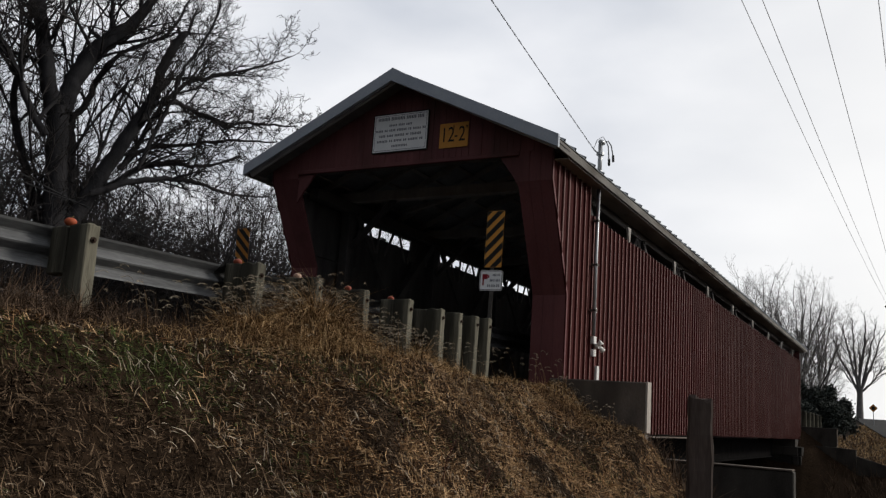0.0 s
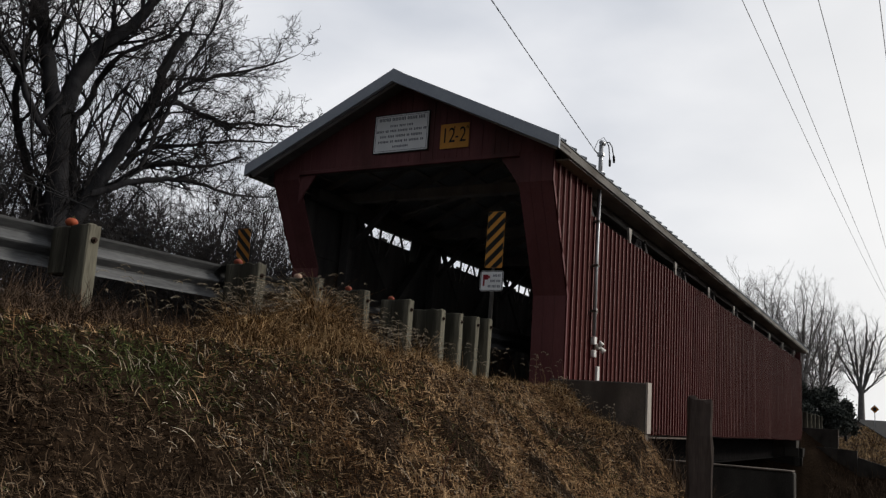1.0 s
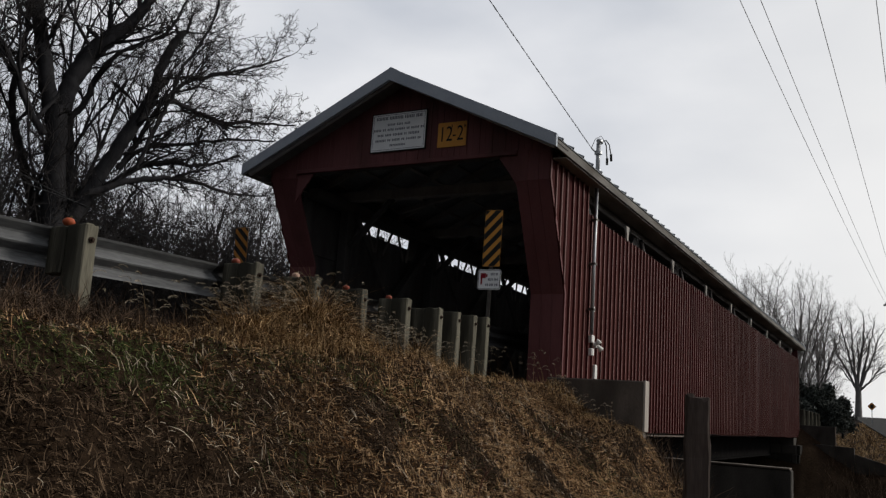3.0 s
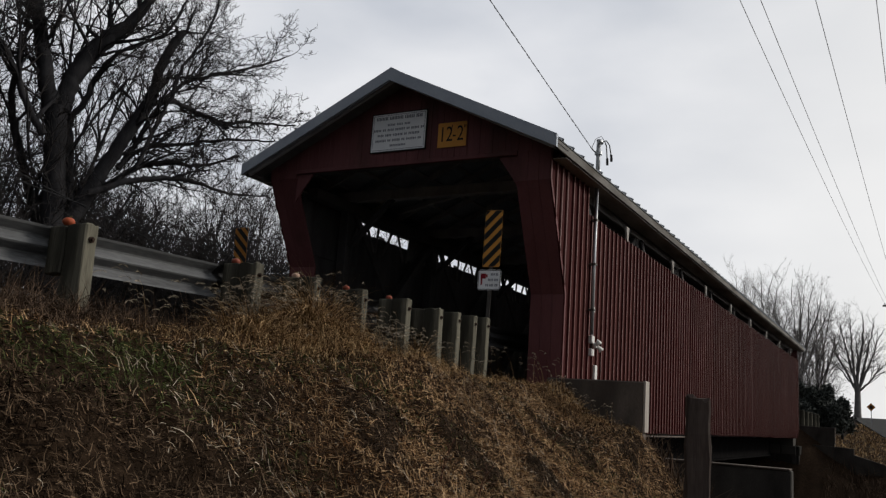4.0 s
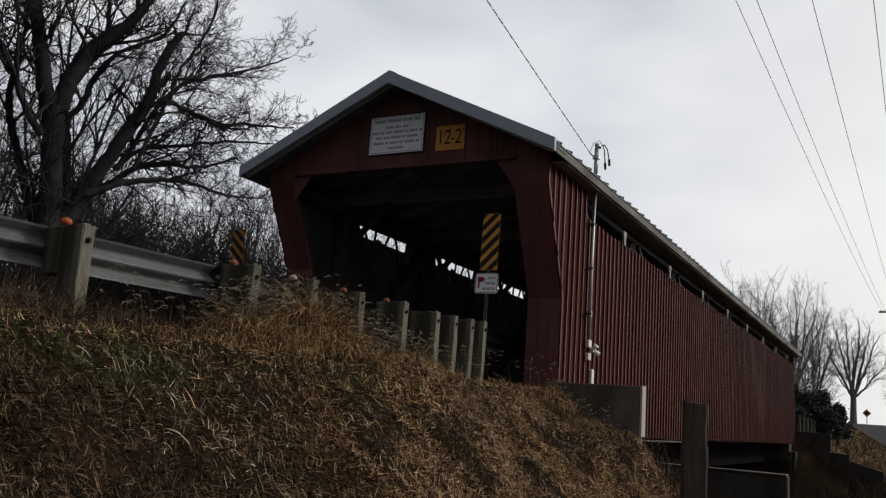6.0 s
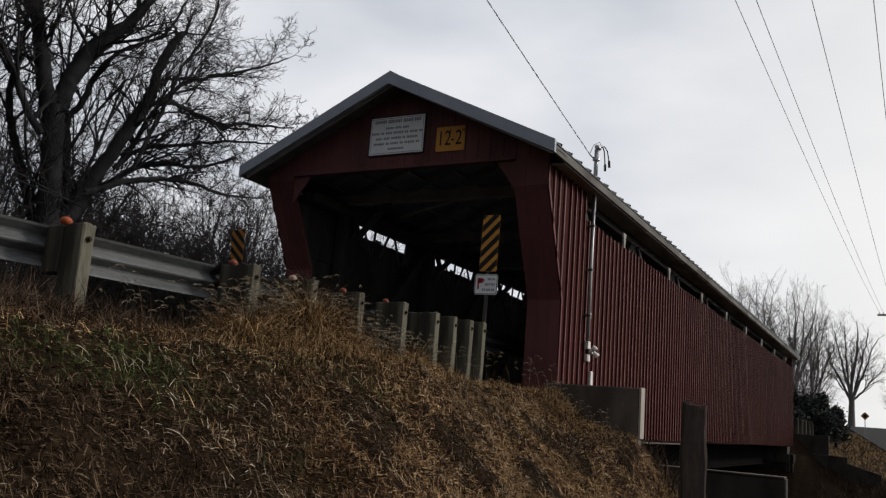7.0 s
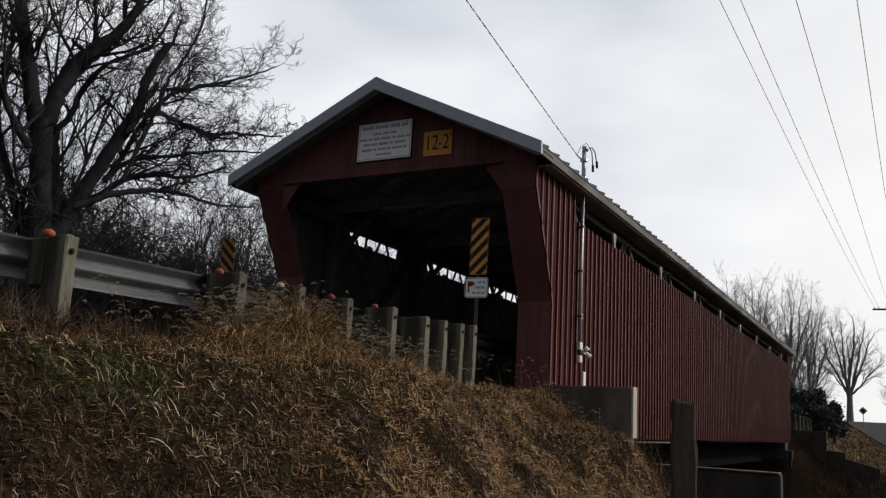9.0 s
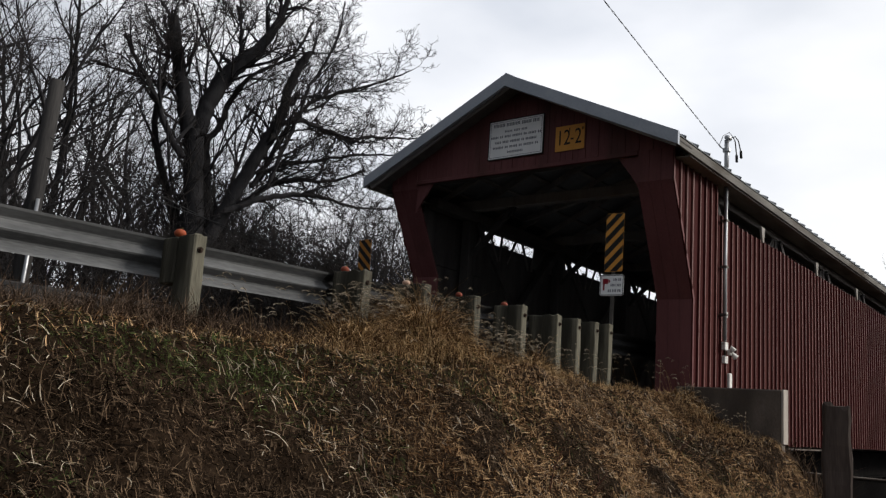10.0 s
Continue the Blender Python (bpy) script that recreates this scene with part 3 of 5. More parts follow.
    # far portal closed against the sky only by its gable
    for x0, x1 in ((-W, -W + JAMB), (-JAMB, 0)):
        part("jamb_board", box((x0 + 0.015, L - 0.04, 0.2), (x1 - 0.015, L, 4.3)), REDWOOD, bridge)
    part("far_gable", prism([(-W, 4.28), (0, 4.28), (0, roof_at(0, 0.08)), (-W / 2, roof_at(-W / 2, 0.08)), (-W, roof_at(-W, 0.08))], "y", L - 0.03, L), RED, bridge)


side_walls()
portal()
roof()
truss()


# ---- masonry at both ends ----
def wing(name, lo, hi, label, material=CONCRETE):
    bm = box(lo, hi, 0.018)
    return tagged(part(name, bm, material), label, "retaining wall")


near_wing = wing("wing_wall", (-0.1, -0.35, -1.2), (1.40, -0.15, 0.785), "stained concrete wing wall beside the portal")
part("end_strip", box((1.402, -0.352, 0.06), (1.434, -0.148, 0.79), 0.004), PALECON, near_wing, "pale end strip")
# far walls and creek wall use the concrete with shade in its colour
far_wing = wing("wing_wall", (-0.05, 31.98, -2.6), (1.54, 32.16, 0.6), "dark concrete wing wall at the far end", SHADESTONE)
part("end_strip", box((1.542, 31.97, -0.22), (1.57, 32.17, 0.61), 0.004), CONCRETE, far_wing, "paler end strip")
tagged(part("wing_wall", prism([(-0.2, -2.6), (2.37, -2.6), (2.37, -0.30), (-0.2, -0.20)], "y", 31.45, 31.85), SHADESTONE), "low dark concrete wall at the far end", "retaining wall")
tagged(part("wing_wall", prism([(2.39, -2.6), (3.75, -2.6), (3.75, -0.95), (2.39, -0.58)], "y", 31.5, 31.85), SHADESTONE), "lowest sloping dark concrete wall at the far end", "retaining wall")
creek_wall = wing("creek_wall", (-0.2, 2.85, -2.9), (3.02, 3.15, -0.42), "low dark concrete wall over the creek", SHADESTONE)
part("coping", box((-0.2, 2.82, -0.418), (3.0, 3.17, -0.39), 0.008), CONCRETE, creek_wall, "thin concrete coping")


def abutment(y0, y1):
    ab = thing("abutment", None, "stone block abutment under the bridge end", "abutment")
    # core and bearing block are coloured dark for the shade around them
    part("core", box((-W - 0.1, y0 + 0.05, -3.2), (0.12, y1 - 0.05, -0.34)), SHADESTONE, ab)
    part("bearing_block", box((-W + 0.02, y0, -0.345), (-0.03, y1 - 0.1, -0.015), 0.01), SHADESTONE, ab)
    rng = random.Random(int(y0 * 10) + 3)
    for c in range(6):
        z = -0.34 - 0.42 * (c + 1)
        y = y0 + (0.0 if c % 2 else -0.2)
        while y < y1:
            ln = rng.uniform(0.5, 0.85)
            a, b = max(y, y0), min(y + ln, y1)
            if b - a > 0.15:
                part("stone", box((0.1, a + 0.012, z + 0.012), (0.2 + rng.uniform(0, 0.04), b - 0.012, z + 0.41), 0.02), STONE, ab)
            y += ln
        x = -W - 0.1
        face = y1 if y0 < 10 else y0
        while x < 0.1:
            ln = rng.uniform(0.55, 0.9)
            a, b = x, min(x + ln, 0.1)
            if b - a > 0.15:
                s = 1 if y0 < 10 else -1
                ya, yb = sorted((face - s * 0.06, face + s * (0.03 + rng.uniform(0, 0.03))))
                part("stone", box((a + 0.012, ya, z + 0.012), (b - 0.012, yb, z + 0.41), 0.02), STONE, ab)
            x += ln
    return ab


abutment(0.1, 1.7)
abutment(30.0, 31.8)

# ---- the guardrail beside the road ----
POST_Y = [-12.25, -10.33, -8.405, -6.47, -5.51, -4.57, -3.62, -2.69, -2.20, -1.735, -1.28]
LEAN = random.Random(21)


def worn_post(lo, hi, seed, chip=0.02):
    """A sawn timber, its sides a little hollow, checked and chipped, the top cut by weather."""
    bm = box(lo, hi, 0.010)
    bmesh.ops.subdivide_edges(bm, edges=[e for e in bm.edges if abs(e.verts[0].co.z - e.verts[1].co.z) > 0.2], cuts=14)
    bmesh.ops.subdivide_edges(bm, edges=[e for e in bm.edges if abs(e.verts[0].co.z - e.verts[1].co.z) < 0.01 and e.calc_length() > 0.08], cuts=3)
    off = Vector((seed * 3.7, seed * 1.3, 0))
    for v in bm.verts:
        p = Vector((v.co.x * 14, v.co.y * 14, v.co.z * 2.2)) + off
        v.co.x += 0.009 * noise.noise(p) + 0.004 * noise.noise(p * 3.1)
        v.co.y += 0.009 * noise.noise(p + Vector((0, 9, 0))) + 0.004 * noise.noise(p * 2.7)
        if v.co.z > hi[2] - 0.03:
            v.co.z += chip * noise.noise(v.co * 22.0 + off) - 0.4 * chip
    return bm


def guardrail(origin, ys, label, far=False, rise=0.0, pivot=0.0):
    """W-beam on block-outs and posts. rise: how the rail climbs along y from the pivot."""
    rail = thing("guardrail", origin, label, "guardrail")
    posts = [mesh_of("post", worn_post((-0.93, -0.061, 0.1), (-0.70, 0.061, 1.43), k), POSTWOOD) for k in range(4)]
    blocks = [mesh_of("blockout", worn_post((-1.128, -0.066, 1.035), (-0.933, 0.066, 1.42), k + 9, 0.012), POSTWOOD) for k in range(3)]
    bolt = bmesh.new()
    add_tube(bolt, [(-0.705, 0, 0), (-0.672, 0, 0)], 0.014, 6)
    add_tube(bolt, [(-0.703, 0, 0), (-0.692, 0, 0)], 0.026, 8)
    bolt = mesh_of("bolt", bolt, RUST)
    for k, y in enumerate(ys):
        lean = pose(0, y, rise * (y - pivot) + LEAN.uniform(-0.008, 0.008), LEAN.uniform(-0.5, 0.5), LEAN.uniform(-0.6, 0.6), LEAN.uniform(-2.0, 2.0))
        p = part("post", posts[k % 4], POSTWOOD, rail, m=lean)
        part("blockout", blocks[k % 3], POSTWOOD, rail, m=lean)
        part("bolt", bolt, RUST, p, m=pose(0, 0, 1.30))
    prof = [(0, 0), (-0.008, 0.016), (-0.070, 0.068), (-0.083, 0.083), (-0.076, 0.099), (-0.010, 0.142), (0, 0.156), (-0.010, 0.170), (-0.070, 0.215), (-0.083, 0.230), (-0.076, 0.245), (-0.012, 0.294), (0, 0.312)]
    y, end = (min(ys) - 4.6, max(ys) + 2.9) if far else (-6.55 - 3 * 3.81, max(ys) + 2.9)
    while y < end - 0.1:
        y2 = min(y + 3.81, end)
        bm = bmesh.new()
        rings = []
        for yy in (y, y2 + 0.1 if y2 < end else y2):
            z0 = 1.077 + rise * (yy - pivot)
            front = [bm.verts.new((-1.131 + x, yy, z0 + z * 1.06)) for x, z in prof]
            back = [bm.verts.new((-1.135 + x, yy, z0 + z * 1.06)) for x, z in prof]
            rings.append((front, back))
        (f0, b0), (f1, b1) = rings
        for k in range(len(prof) - 1):
            bm.faces.new((f0[k], f0[k + 1], f1[k + 1], f1[k]))
            bm.faces.new((b0[k], b1[k], b1[k + 1], b0[k + 1]))
        bm.faces.new((f0[0], f1[0], b1[0], b0[0]))
        bm.faces.new((f0[-1], b0[-1], b1[-1], f1[-1]))
        bmesh.ops.recalc_face_normals(bm, faces=bm.faces)
        # beams past y = -6.6 take a darker steel colour
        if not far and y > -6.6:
            part("rail_beam", bm, DULLZINC, rail, "darker steel rail near the bridge")
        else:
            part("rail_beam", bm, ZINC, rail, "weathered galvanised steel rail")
        y = y2
    if not far:
        part("rub_rail", box((-1.06, min(ys) - 4.6, 0.70), (-0.935, -8.5, 0.835), 0.012), OLDPOLE, rail, "old weathered timber rub rail")
    return rail


guardrail(pose(0, 0, 0), POST_Y, "galvanised guardrail on weathered timber posts beside the road", rise=0.0195, pivot=-8.35)
guardrail(pose(0.75, 44.5, -0.05, 0, 0, 0), [-10.5, -8.6, -6.7, -4.8, -2.9], "far guardrail on pale timber posts beyond the bridge", far=True)


# ---- small pumpkins on the posts ----
def pumpkin_mesh(r):
    bm = bmesh.new()
    bmesh.ops.create_uvsphere(bm, u_segments=24, v_segments=12, radius=r)
    for v in bm.verts:
        a = math.atan2(v.co.y, v.co.x)
        d = 1 + 0.06 * abs(math.cos(4 * a)) ** 0.6 * (1 - abs(v.co.z) / r * 0.4)
        dip = 0.16 * math.exp(-((v.co.x ** 2 + v.co.y ** 2) / (0.35 * r) ** 2))
        v.co.x, v.co.y, v.co.z = v.co.x * d, v.co.y * d, v.co.z * 0.8 * (1 - dip)
    return bm


def pumpkin(x, y, z, r, label, turn, skin=ORANGE):
    p = thing("pumpkin", pose(x, y, z, 0, 0, turn), label, "pumpkin", "pumpkins on the guardrail posts")
    part("flesh", pumpkin_mesh(r), skin, p, m=pose(0, 0, r * 0.76), smooth=True)
    part("stem", tube([(0, 0, r * 1.28), (0.004, 0, r * 1.5), (0.018, 0.006, r * 1.75)], [r * 0.16, r * 0.12, r * 0.14], 7), STEM, p)


pumpkin(-0.99, -8.405, 1.41, 0.046, "small orange pumpkin on a guardrail post", 10)
pumpkin(-0.99, -6.47, 1.45, 0.042, "small orange pumpkin on a guardrail post", 50, REDORANGE)
pumpkin(-1.00, -5.51, 1.47, 0.042, "small pale faded pumpkin on a guardrail post", 80, PALE)
pumpkin(-0.99, -4.57, 1.485, 0.040, "small red-orange pumpkin on a guardrail post", 120, REDORANGE)
pumpkin(-0.99, -3.62, 1.505, 0.042, "small red-orange pumpkin on a guardrail post", 15, REDORANGE)


# ---- signs ----
def lettering(text, size, material, name="lettering"):
    cu = bpy.data.curves.new(name, "FONT")
    cu.body, cu.size, cu.extrude, cu.align_x, cu.align_y = text, size, 0.001, "CENTER", "CENTER"
    tmp = bpy.data.objects.new(name, cu)
    scene.collection.objects.link(tmp)
    me = bpy.data.meshes.new_from_object(tmp.evaluated_get(bpy.context.evaluated_depsgraph_get()))
    bpy.data.objects.remove(tmp)
    bpy.data.curves.remove(cu)
    me.materials.clear()
    me.materials.append(material)
    return me


def plate(w, h, r=0.03, t=0.003):
    """A sheet sign, face to -y, centred, with rounded corners."""
    pts = []
    for cx, cz, a0 in ((w / 2 - r, h / 2 - r, 0), (-w / 2 + r, h / 2 - r, 90), (-w / 2 + r, -h / 2 + r, 180), (w / 2 - r, -h / 2 + r, 270)):
        pts += [(cx + r * math.cos(radians(a0 + k * 30)), cz + r * math.sin(radians(a0 + k * 30))) for k in range(4)]
    return prism(pts, "y", 0, t)


def bar(parent, x, z, w, h, material, name="writing_bar", y=-0.0025):
    return part(name, box((x - w / 2, y, z - h / 2), (x + w / 2, y + 0.002, z + h / 2)), material, parent)


FLAT = Matrix.Rotation(math.pi / 2, 4, "X")


def gable_signs():
    s = thing("plaque", pose(-2.825, -HOOD - 0.035, 4.834), "white board with rows of dark writing on the gable", "sign")
    part("frame", plate(1.115, 0.71, 0.01, 0.014), BLACK, s, "thin dark frame", m=pose(0, 0.003, 0))
    part("board", plate(1.075, 0.67, 0.006, 0.012), WHITE, s, m=pose(0, 0, 0))
    part("rim", rim(1.035, 0.63, 0.007), GREYPRINT, s, m=pose(0, -0.0015, 0))
    rng = random.Random(4)
    # a heading and five rows of small writing, word by word
    for row, (z, size, words) in enumerate([(0.255, 0.062, 0), (0.135, 0.040, [0.16, 0.13, 0.12]), (0.045, 0.044, [0.16, 0.07, 0.13, 0.2, 0.07, 0.16, 0.07]), (-0.05, 0.044, [0.13, 0.13, 0.2, 0.06, 0.22]), (-0.145, 0.044, [0.22, 0.07, 0.16, 0.07, 0.2, 0.07]), (-0.24, 0.040, [0.32])]):
        if not words:
            words = [0.24, 0.28, 0.2, 0.13]
        gap = 0.026
        x = -(sum(words) + gap * (len(words) - 1)) / 2
        for w in words:
            k = max(2, int(w / 0.03))
            for j in range(k):  # broken strokes, one for each letter
                bar(s, x + (j + 0.5) * w / k, z, w / k * 0.62, size * rng.uniform(0.86, 1.0), GREYPRINT)
            x += w + gap
    y = thing("clearance_sign", pose(-1.772, -HOOD - 0.03, 4.680), "amber clearance sign with black height figures on the gable", "sign")
    part("board", plate(0.535, 0.425, 0.012, 0.006), YELLOW, y)
    for text, size, x, z in (("12", 0.37, -0.115, 0.0), ("'", 0.26, -0.005, 0.06), ("-", 0.30, 0.045, 0.0), ("2", 0.37, 0.155, 0.0), ('"', 0.20, 0.238, 0.07)):
        part("lettering" if text.isdigit() else "mark", lettering(text, size, BLACK, "digits"), BLACK, y, m=Matrix.Translation((x, -0.002, z)) @ FLAT @ Matrix.Diagonal((0.72, 1.0, 1, 1)))


def rim(w, h, t):
    bm = bmesh.new()
    for lo, hi in (((-w / 2, 0, h / 2 - t), (w / 2, 0.002, h / 2)), ((-w / 2, 0, -h / 2), (w / 2, 0.002, -h / 2 + t)), ((-w / 2, 0, -h / 2 + t), (-w / 2 + t, 0.002, h / 2 - t)), ((w / 2 - t, 0, -h / 2 + t), (w / 2, 0.002, h / 2 - t))):
        add_box(bm, lo, hi)
    return bm


def stripes(w, h, slope):
    """Slanting black bands on a marker board, cut to its outline. slope +1: rising to the right."""
    out = []
    step, half = 0.205, 0.056
    for k in range(-3, 8):
        c = -h / 2 + k * step
        # band between the lines z = c - half + slope * x * 1.0 and c + half + ...
        poly = [(-w / 2, c - half - slope * w / 2), (w / 2, c - half + slope * w / 2), (w / 2, c + half + slope * w / 2), (-w / 2, c + half - slope * w / 2)]
        for limit, keep in ((-h / 2, 1), (h / 2, -1)):
            res = []
            for (x0, z0), (x1, z1) in zip(poly, poly[1:] + poly[:1]):
                a, b = keep * (z0 - limit) >= 0, keep * (z1 - limit) >= 0
                if a:
                    res.append((x0, z0))
                if a != b:
                    t = (limit - z0) / (z1 - z0)
                    res.append((x0 + t * (x1 - x0), limit))
            poly = res
            if len(poly) < 3:
                break
        if len(poly) >= 3:
            out.append(prism(poly, "y", -0.0015, 0.0))
    return out


def object_marker(x, y, z, slope, lean, camera_plate, label, foot, sheeting=YELLOW):
    s = thing("object_marker", pose(x, y, z, 0, lean, 0), label, "road sign")
    part("board", plate(0.305, 0.914, 0.02, 0.004), sheeting, s)
    for b in stripes(0.30, 0.905, slope):
        part("black_stripe", b, BLACK, s)
    bm = bmesh.new()
    add_box(bm, (-0.028, 0.006, foot - z), (0.028, 0.012, 0.30))
    add_box(bm, (-0.028, 0.012, foot - z), (-0.022, 0.034, 0.30))
    add_box(bm, (0.022, 0.012, foot - z), (0.028, 0.034, 0.30))
    part("steel_post", bm, DARKSTEEL, s)
    if camera_plate:
        c = part("notice_plate", plate(0.40, 0.325, 0.03, 0.004), WHITE, s, "white notice plate with a dark red camera symbol", m=pose(-0.012, 0, -0.665))
        part("rim", rim(0.385, 0.31, 0.010), BLACK, c, m=pose(0, -0.002, 0))
        cam_sym = bmesh.new()
        add_box(cam_sym, (-0.15, -0.003, 0.02), (-0.06, -0.001, 0.10))
        add_box(cam_sym, (-0.056, -0.003, 0.04), (-0.03, -0.001, 0.085))
        add_box(cam_sym, (-0.145, -0.003, -0.08), (-0.118, -0.001, 0.02))
        part("camera_symbol", cam_sym, DARKRED, c)
        for zz, ws in ((0.085, (0.07, 0.05)), (0.0, (0.09, 0.075)), (-0.085, (0.06, 0.075, 0.06))):
            xx = 0.155 - sum(ws) - 0.012 * (len(ws) - 1)
            for w in ws:
                k = max(2, int(w / 0.022))
                for j in range(k):
                    bar(c, xx + (j + 0.5) * w / k, zz, w / k * 0.6, 0.038, GREYPRINT)
                xx += w + 0.012
    return s


GREYPRINT = surface("faded_dark_print", (0.10, 0.11, 0.14), (0.22, 0.23, 0.26), 20.0, 0.7, 0.0, 0.0)
gable_signs()
object_marker(-0.955, -0.755, 2.905, 1, 0.9, True, "yellow and black striped marker with camera notice on a steel post", 0.6)
object_marker(-6.04, -0.9, 2.80, -1, -1.5, False, "faded orange and black striped marker at the far jamb", 0.6, FADED)

# ---- the electric service on the side wall ----
def service():
    s = thing("electric_service", None, "grey conduit mast with weatherhead and small white boxes", "electric mast")
    part("conduit", tube([(0.10, 1.09, 1.60), (0.10, 1.08, 2.9), (0.11, 1.08, 4.30)], 0.034, 10), STEEL, s, smooth=True)
    part("mast", tube([(0.11, 1.08, 4.30), (0.115, 1.07, 4.94)], 0.038, 10), STEEL, s, smooth=True)
    part("roof_boot", tube([(0.11, 1.08, 4.34), (0.11, 1.08, 4.46)], [0.075, 0.045], 12), STEEL, s)
    part("collar", tube([(0.115, 1.07, 4.74), (0.115, 1.07, 4.79)], 0.068, 10), STEEL, s)
    part("insulator_hook", tube([(0.115, 1.07, 4.77), (0.06, 1.0, 4.79), (0.03, 0.95, 4.83)], 0.012, 6), STEEL, s)
    bm = bmesh.new()
    bmesh.ops.create_uvsphere(bm, u_segments=14, v_segments=8, radius=0.062)
    bmesh.ops.transform(bm, matrix=Matrix.Translation((0.13, 1.09, 4.98)) @ Matrix.Rotation(0.5, 4, "Y") @ Matrix.Diagonal((1.0, 1.4, 0.8, 1)), verts=bm.verts)
    part("weatherhead", bm, STEEL, s, smooth=True)
    for dx, dz in ((0.085, 4.68), (0.155, 4.74)):
        part("drip_loop", tube([(0.14, 1.12, 4.99), (0.15 + dx * 0.5, 1.15, 5.01), (0.15 + dx * 0.8, 1.18, 4.93), (0.15 + dx, 1.2, dz)], 0.010, 6), WIRE, s)
        part("splice", tube([(0.15 + dx, 1.2, dz + 0.02), (0.15 + dx * 1.05, 1.2, dz - 0.10)], 0.022, 6), WIRE, s)
    part("tie_wire", tube([(0.03, 0.95, 4.83), (0.06, 1.05, 5.02), (0.13, 1.14, 5.10), (0.19, 1.2, 5.0)], 0.006, 5), LINE, s)
    for z in (3.55, 2.78, 2.0):
        part("strap", box((0.032, 1.03, z), (0.142, 1.14, z + 0.035), 0.004), DARKSTEEL, s)
    part("meter_box", box((0.03, 1.13, 1.46), (0.10, 1.27, 1.59), 0.010), WHITEPLASTIC, s, "small white box")
    part("link_pipe", tube([(0.07, 1.2, 1.27), (0.07, 1.2, 1.47)], 0.022, 8), RUST, s)
    part("flood_lamp_base", tube([(0.03, 1.46, 1.45), (0.08, 1.46, 1.45)], 0.05, 12), WHITEPLASTIC, s, "white lamp base")
    for d, zz in ((-0.04, 1.52), (0.05, 1.37)):
        part("flood_lamp", tube([(0.07, 1.46 + d * 0.6, 1.45), (0.13, 1.48 + d * 1.3, zz)], [0.022, 0.052], 12), WHITEPLASTIC, s, smooth=True)
    part("outlet_box", box((0.03, 1.16, 1.25), (0.09, 1.29, 1.37), 0.008), WHITEPLASTIC, s)
    part("cable_clip", box((0.03, 1.27, 2.0), (0.07, 1.32, 2.09), 0.004), WHITEPLASTIC, s)
    part("lower_cover", box((0.03, 1.41, 0.80), (0.075, 1.53, 1.11), 0.008), WHITEPLASTIC, s, "white cover strip")
    return s


WHITEPLASTIC = surface("white_plastic", (0.55, 0.54, 0.51), (0.70, 0.69, 0.66), 12.0, 0.5, 0.0, 0.05)
service()


# ---- posts, poles and wires ----
def old_post():
    p = thing("bollard_post", pose(2.85, -3.5, 0), "old weathered square timber post standing in the bank", "post")
    bm = box((-0.125, -0.10, -1.6), (0.125, 0.10, 0.50), 0.02)
    bmesh.ops.subdivide_edges(bm, edges=[e for e in bm.edges if abs(e.verts[0].co.z - e.verts[1].co.z) > 0.5], cuts=16)
    bmesh.ops.subdivide_edges(bm, edges=[e for e in bm.edges if abs(e.verts[0].co.z - e.verts[1].co.z) < 0.01], cuts=4)
    for v in bm.verts:
        n = noise.noise(v.co * 4.0)
        v.co.x += 0.022 * n + 0.008 * noise.noise(v.co * 17.0)
        v.co.y += 0.022 * noise.noise(v.co * 4.0 + Vector((7, 0, 0)))
        if v.co.z > 0.4:
            v.co.z += 0.075 * noise.noise(v.co * 15.0) - (0.03 if v.co.x > 0.05 else 0)
    part("timber", bm, OLDPOST, p, m=pose(0, 0, 0, 0, 0, 14))
    return p


def wire(points, r, name, label, sag=0.0, steps=24, material=WIRE):
    a, b = Vector(points[0]), Vector(points[1])
    pts = []
    for k in range(steps + 1):
        t = k / steps
        q = a.lerp(b, t)
        q.z -= sag * 4 * t * (1 - t)
        pts.append(q)
    return tagged(part(name, tube(pts, r, 6), material), label, "cable", "overhead wires")


def utility_pole(x, y, base, top):
    p = thing("utility_pole", pose(x, y, 0), "brown timber utility pole with a crossarm", "utility pole")
    part("pole", tube([(0, 0, base), (0, 0, top)], [0.17, 0.12], 12), OLDPOST, p, smooth=True)
    part("crossarm", box((-1.0, -0.06, top - 0.45), (1.1, 0.06, top - 0.33), 0.01), OLDPOST, p)
    for dx in (-0.85, -0.6, 0.1, 0.95):
        part("insulator", tube([(dx, 0, top - 0.33), (dx, 0, top - 0.27), (dx, 0, top - 0.2)], [0.02, 0.045, 0.03], 8), STEEL, p)


old_post()
utility_pole(4.05, 57.2, -0.2, 10.2)
for a, b in (((1.08, -30, 9.4), (3.2, 57.2, 9.97)), ((1.55, -30, 9.4), (3.45, 57.2, 9.97)), ((2.75, -30, 9.4), (4.15, 57.2, 9.97)), ((4.0, -30, 9.4), (5.0, 57.2, 9.97))):
    wire((a, b), 0.008, "power_line", "thin grey overhead power line", sag=0.75, material=LINE)
utility_pole(2.6, -30, -1.3, 9.75)


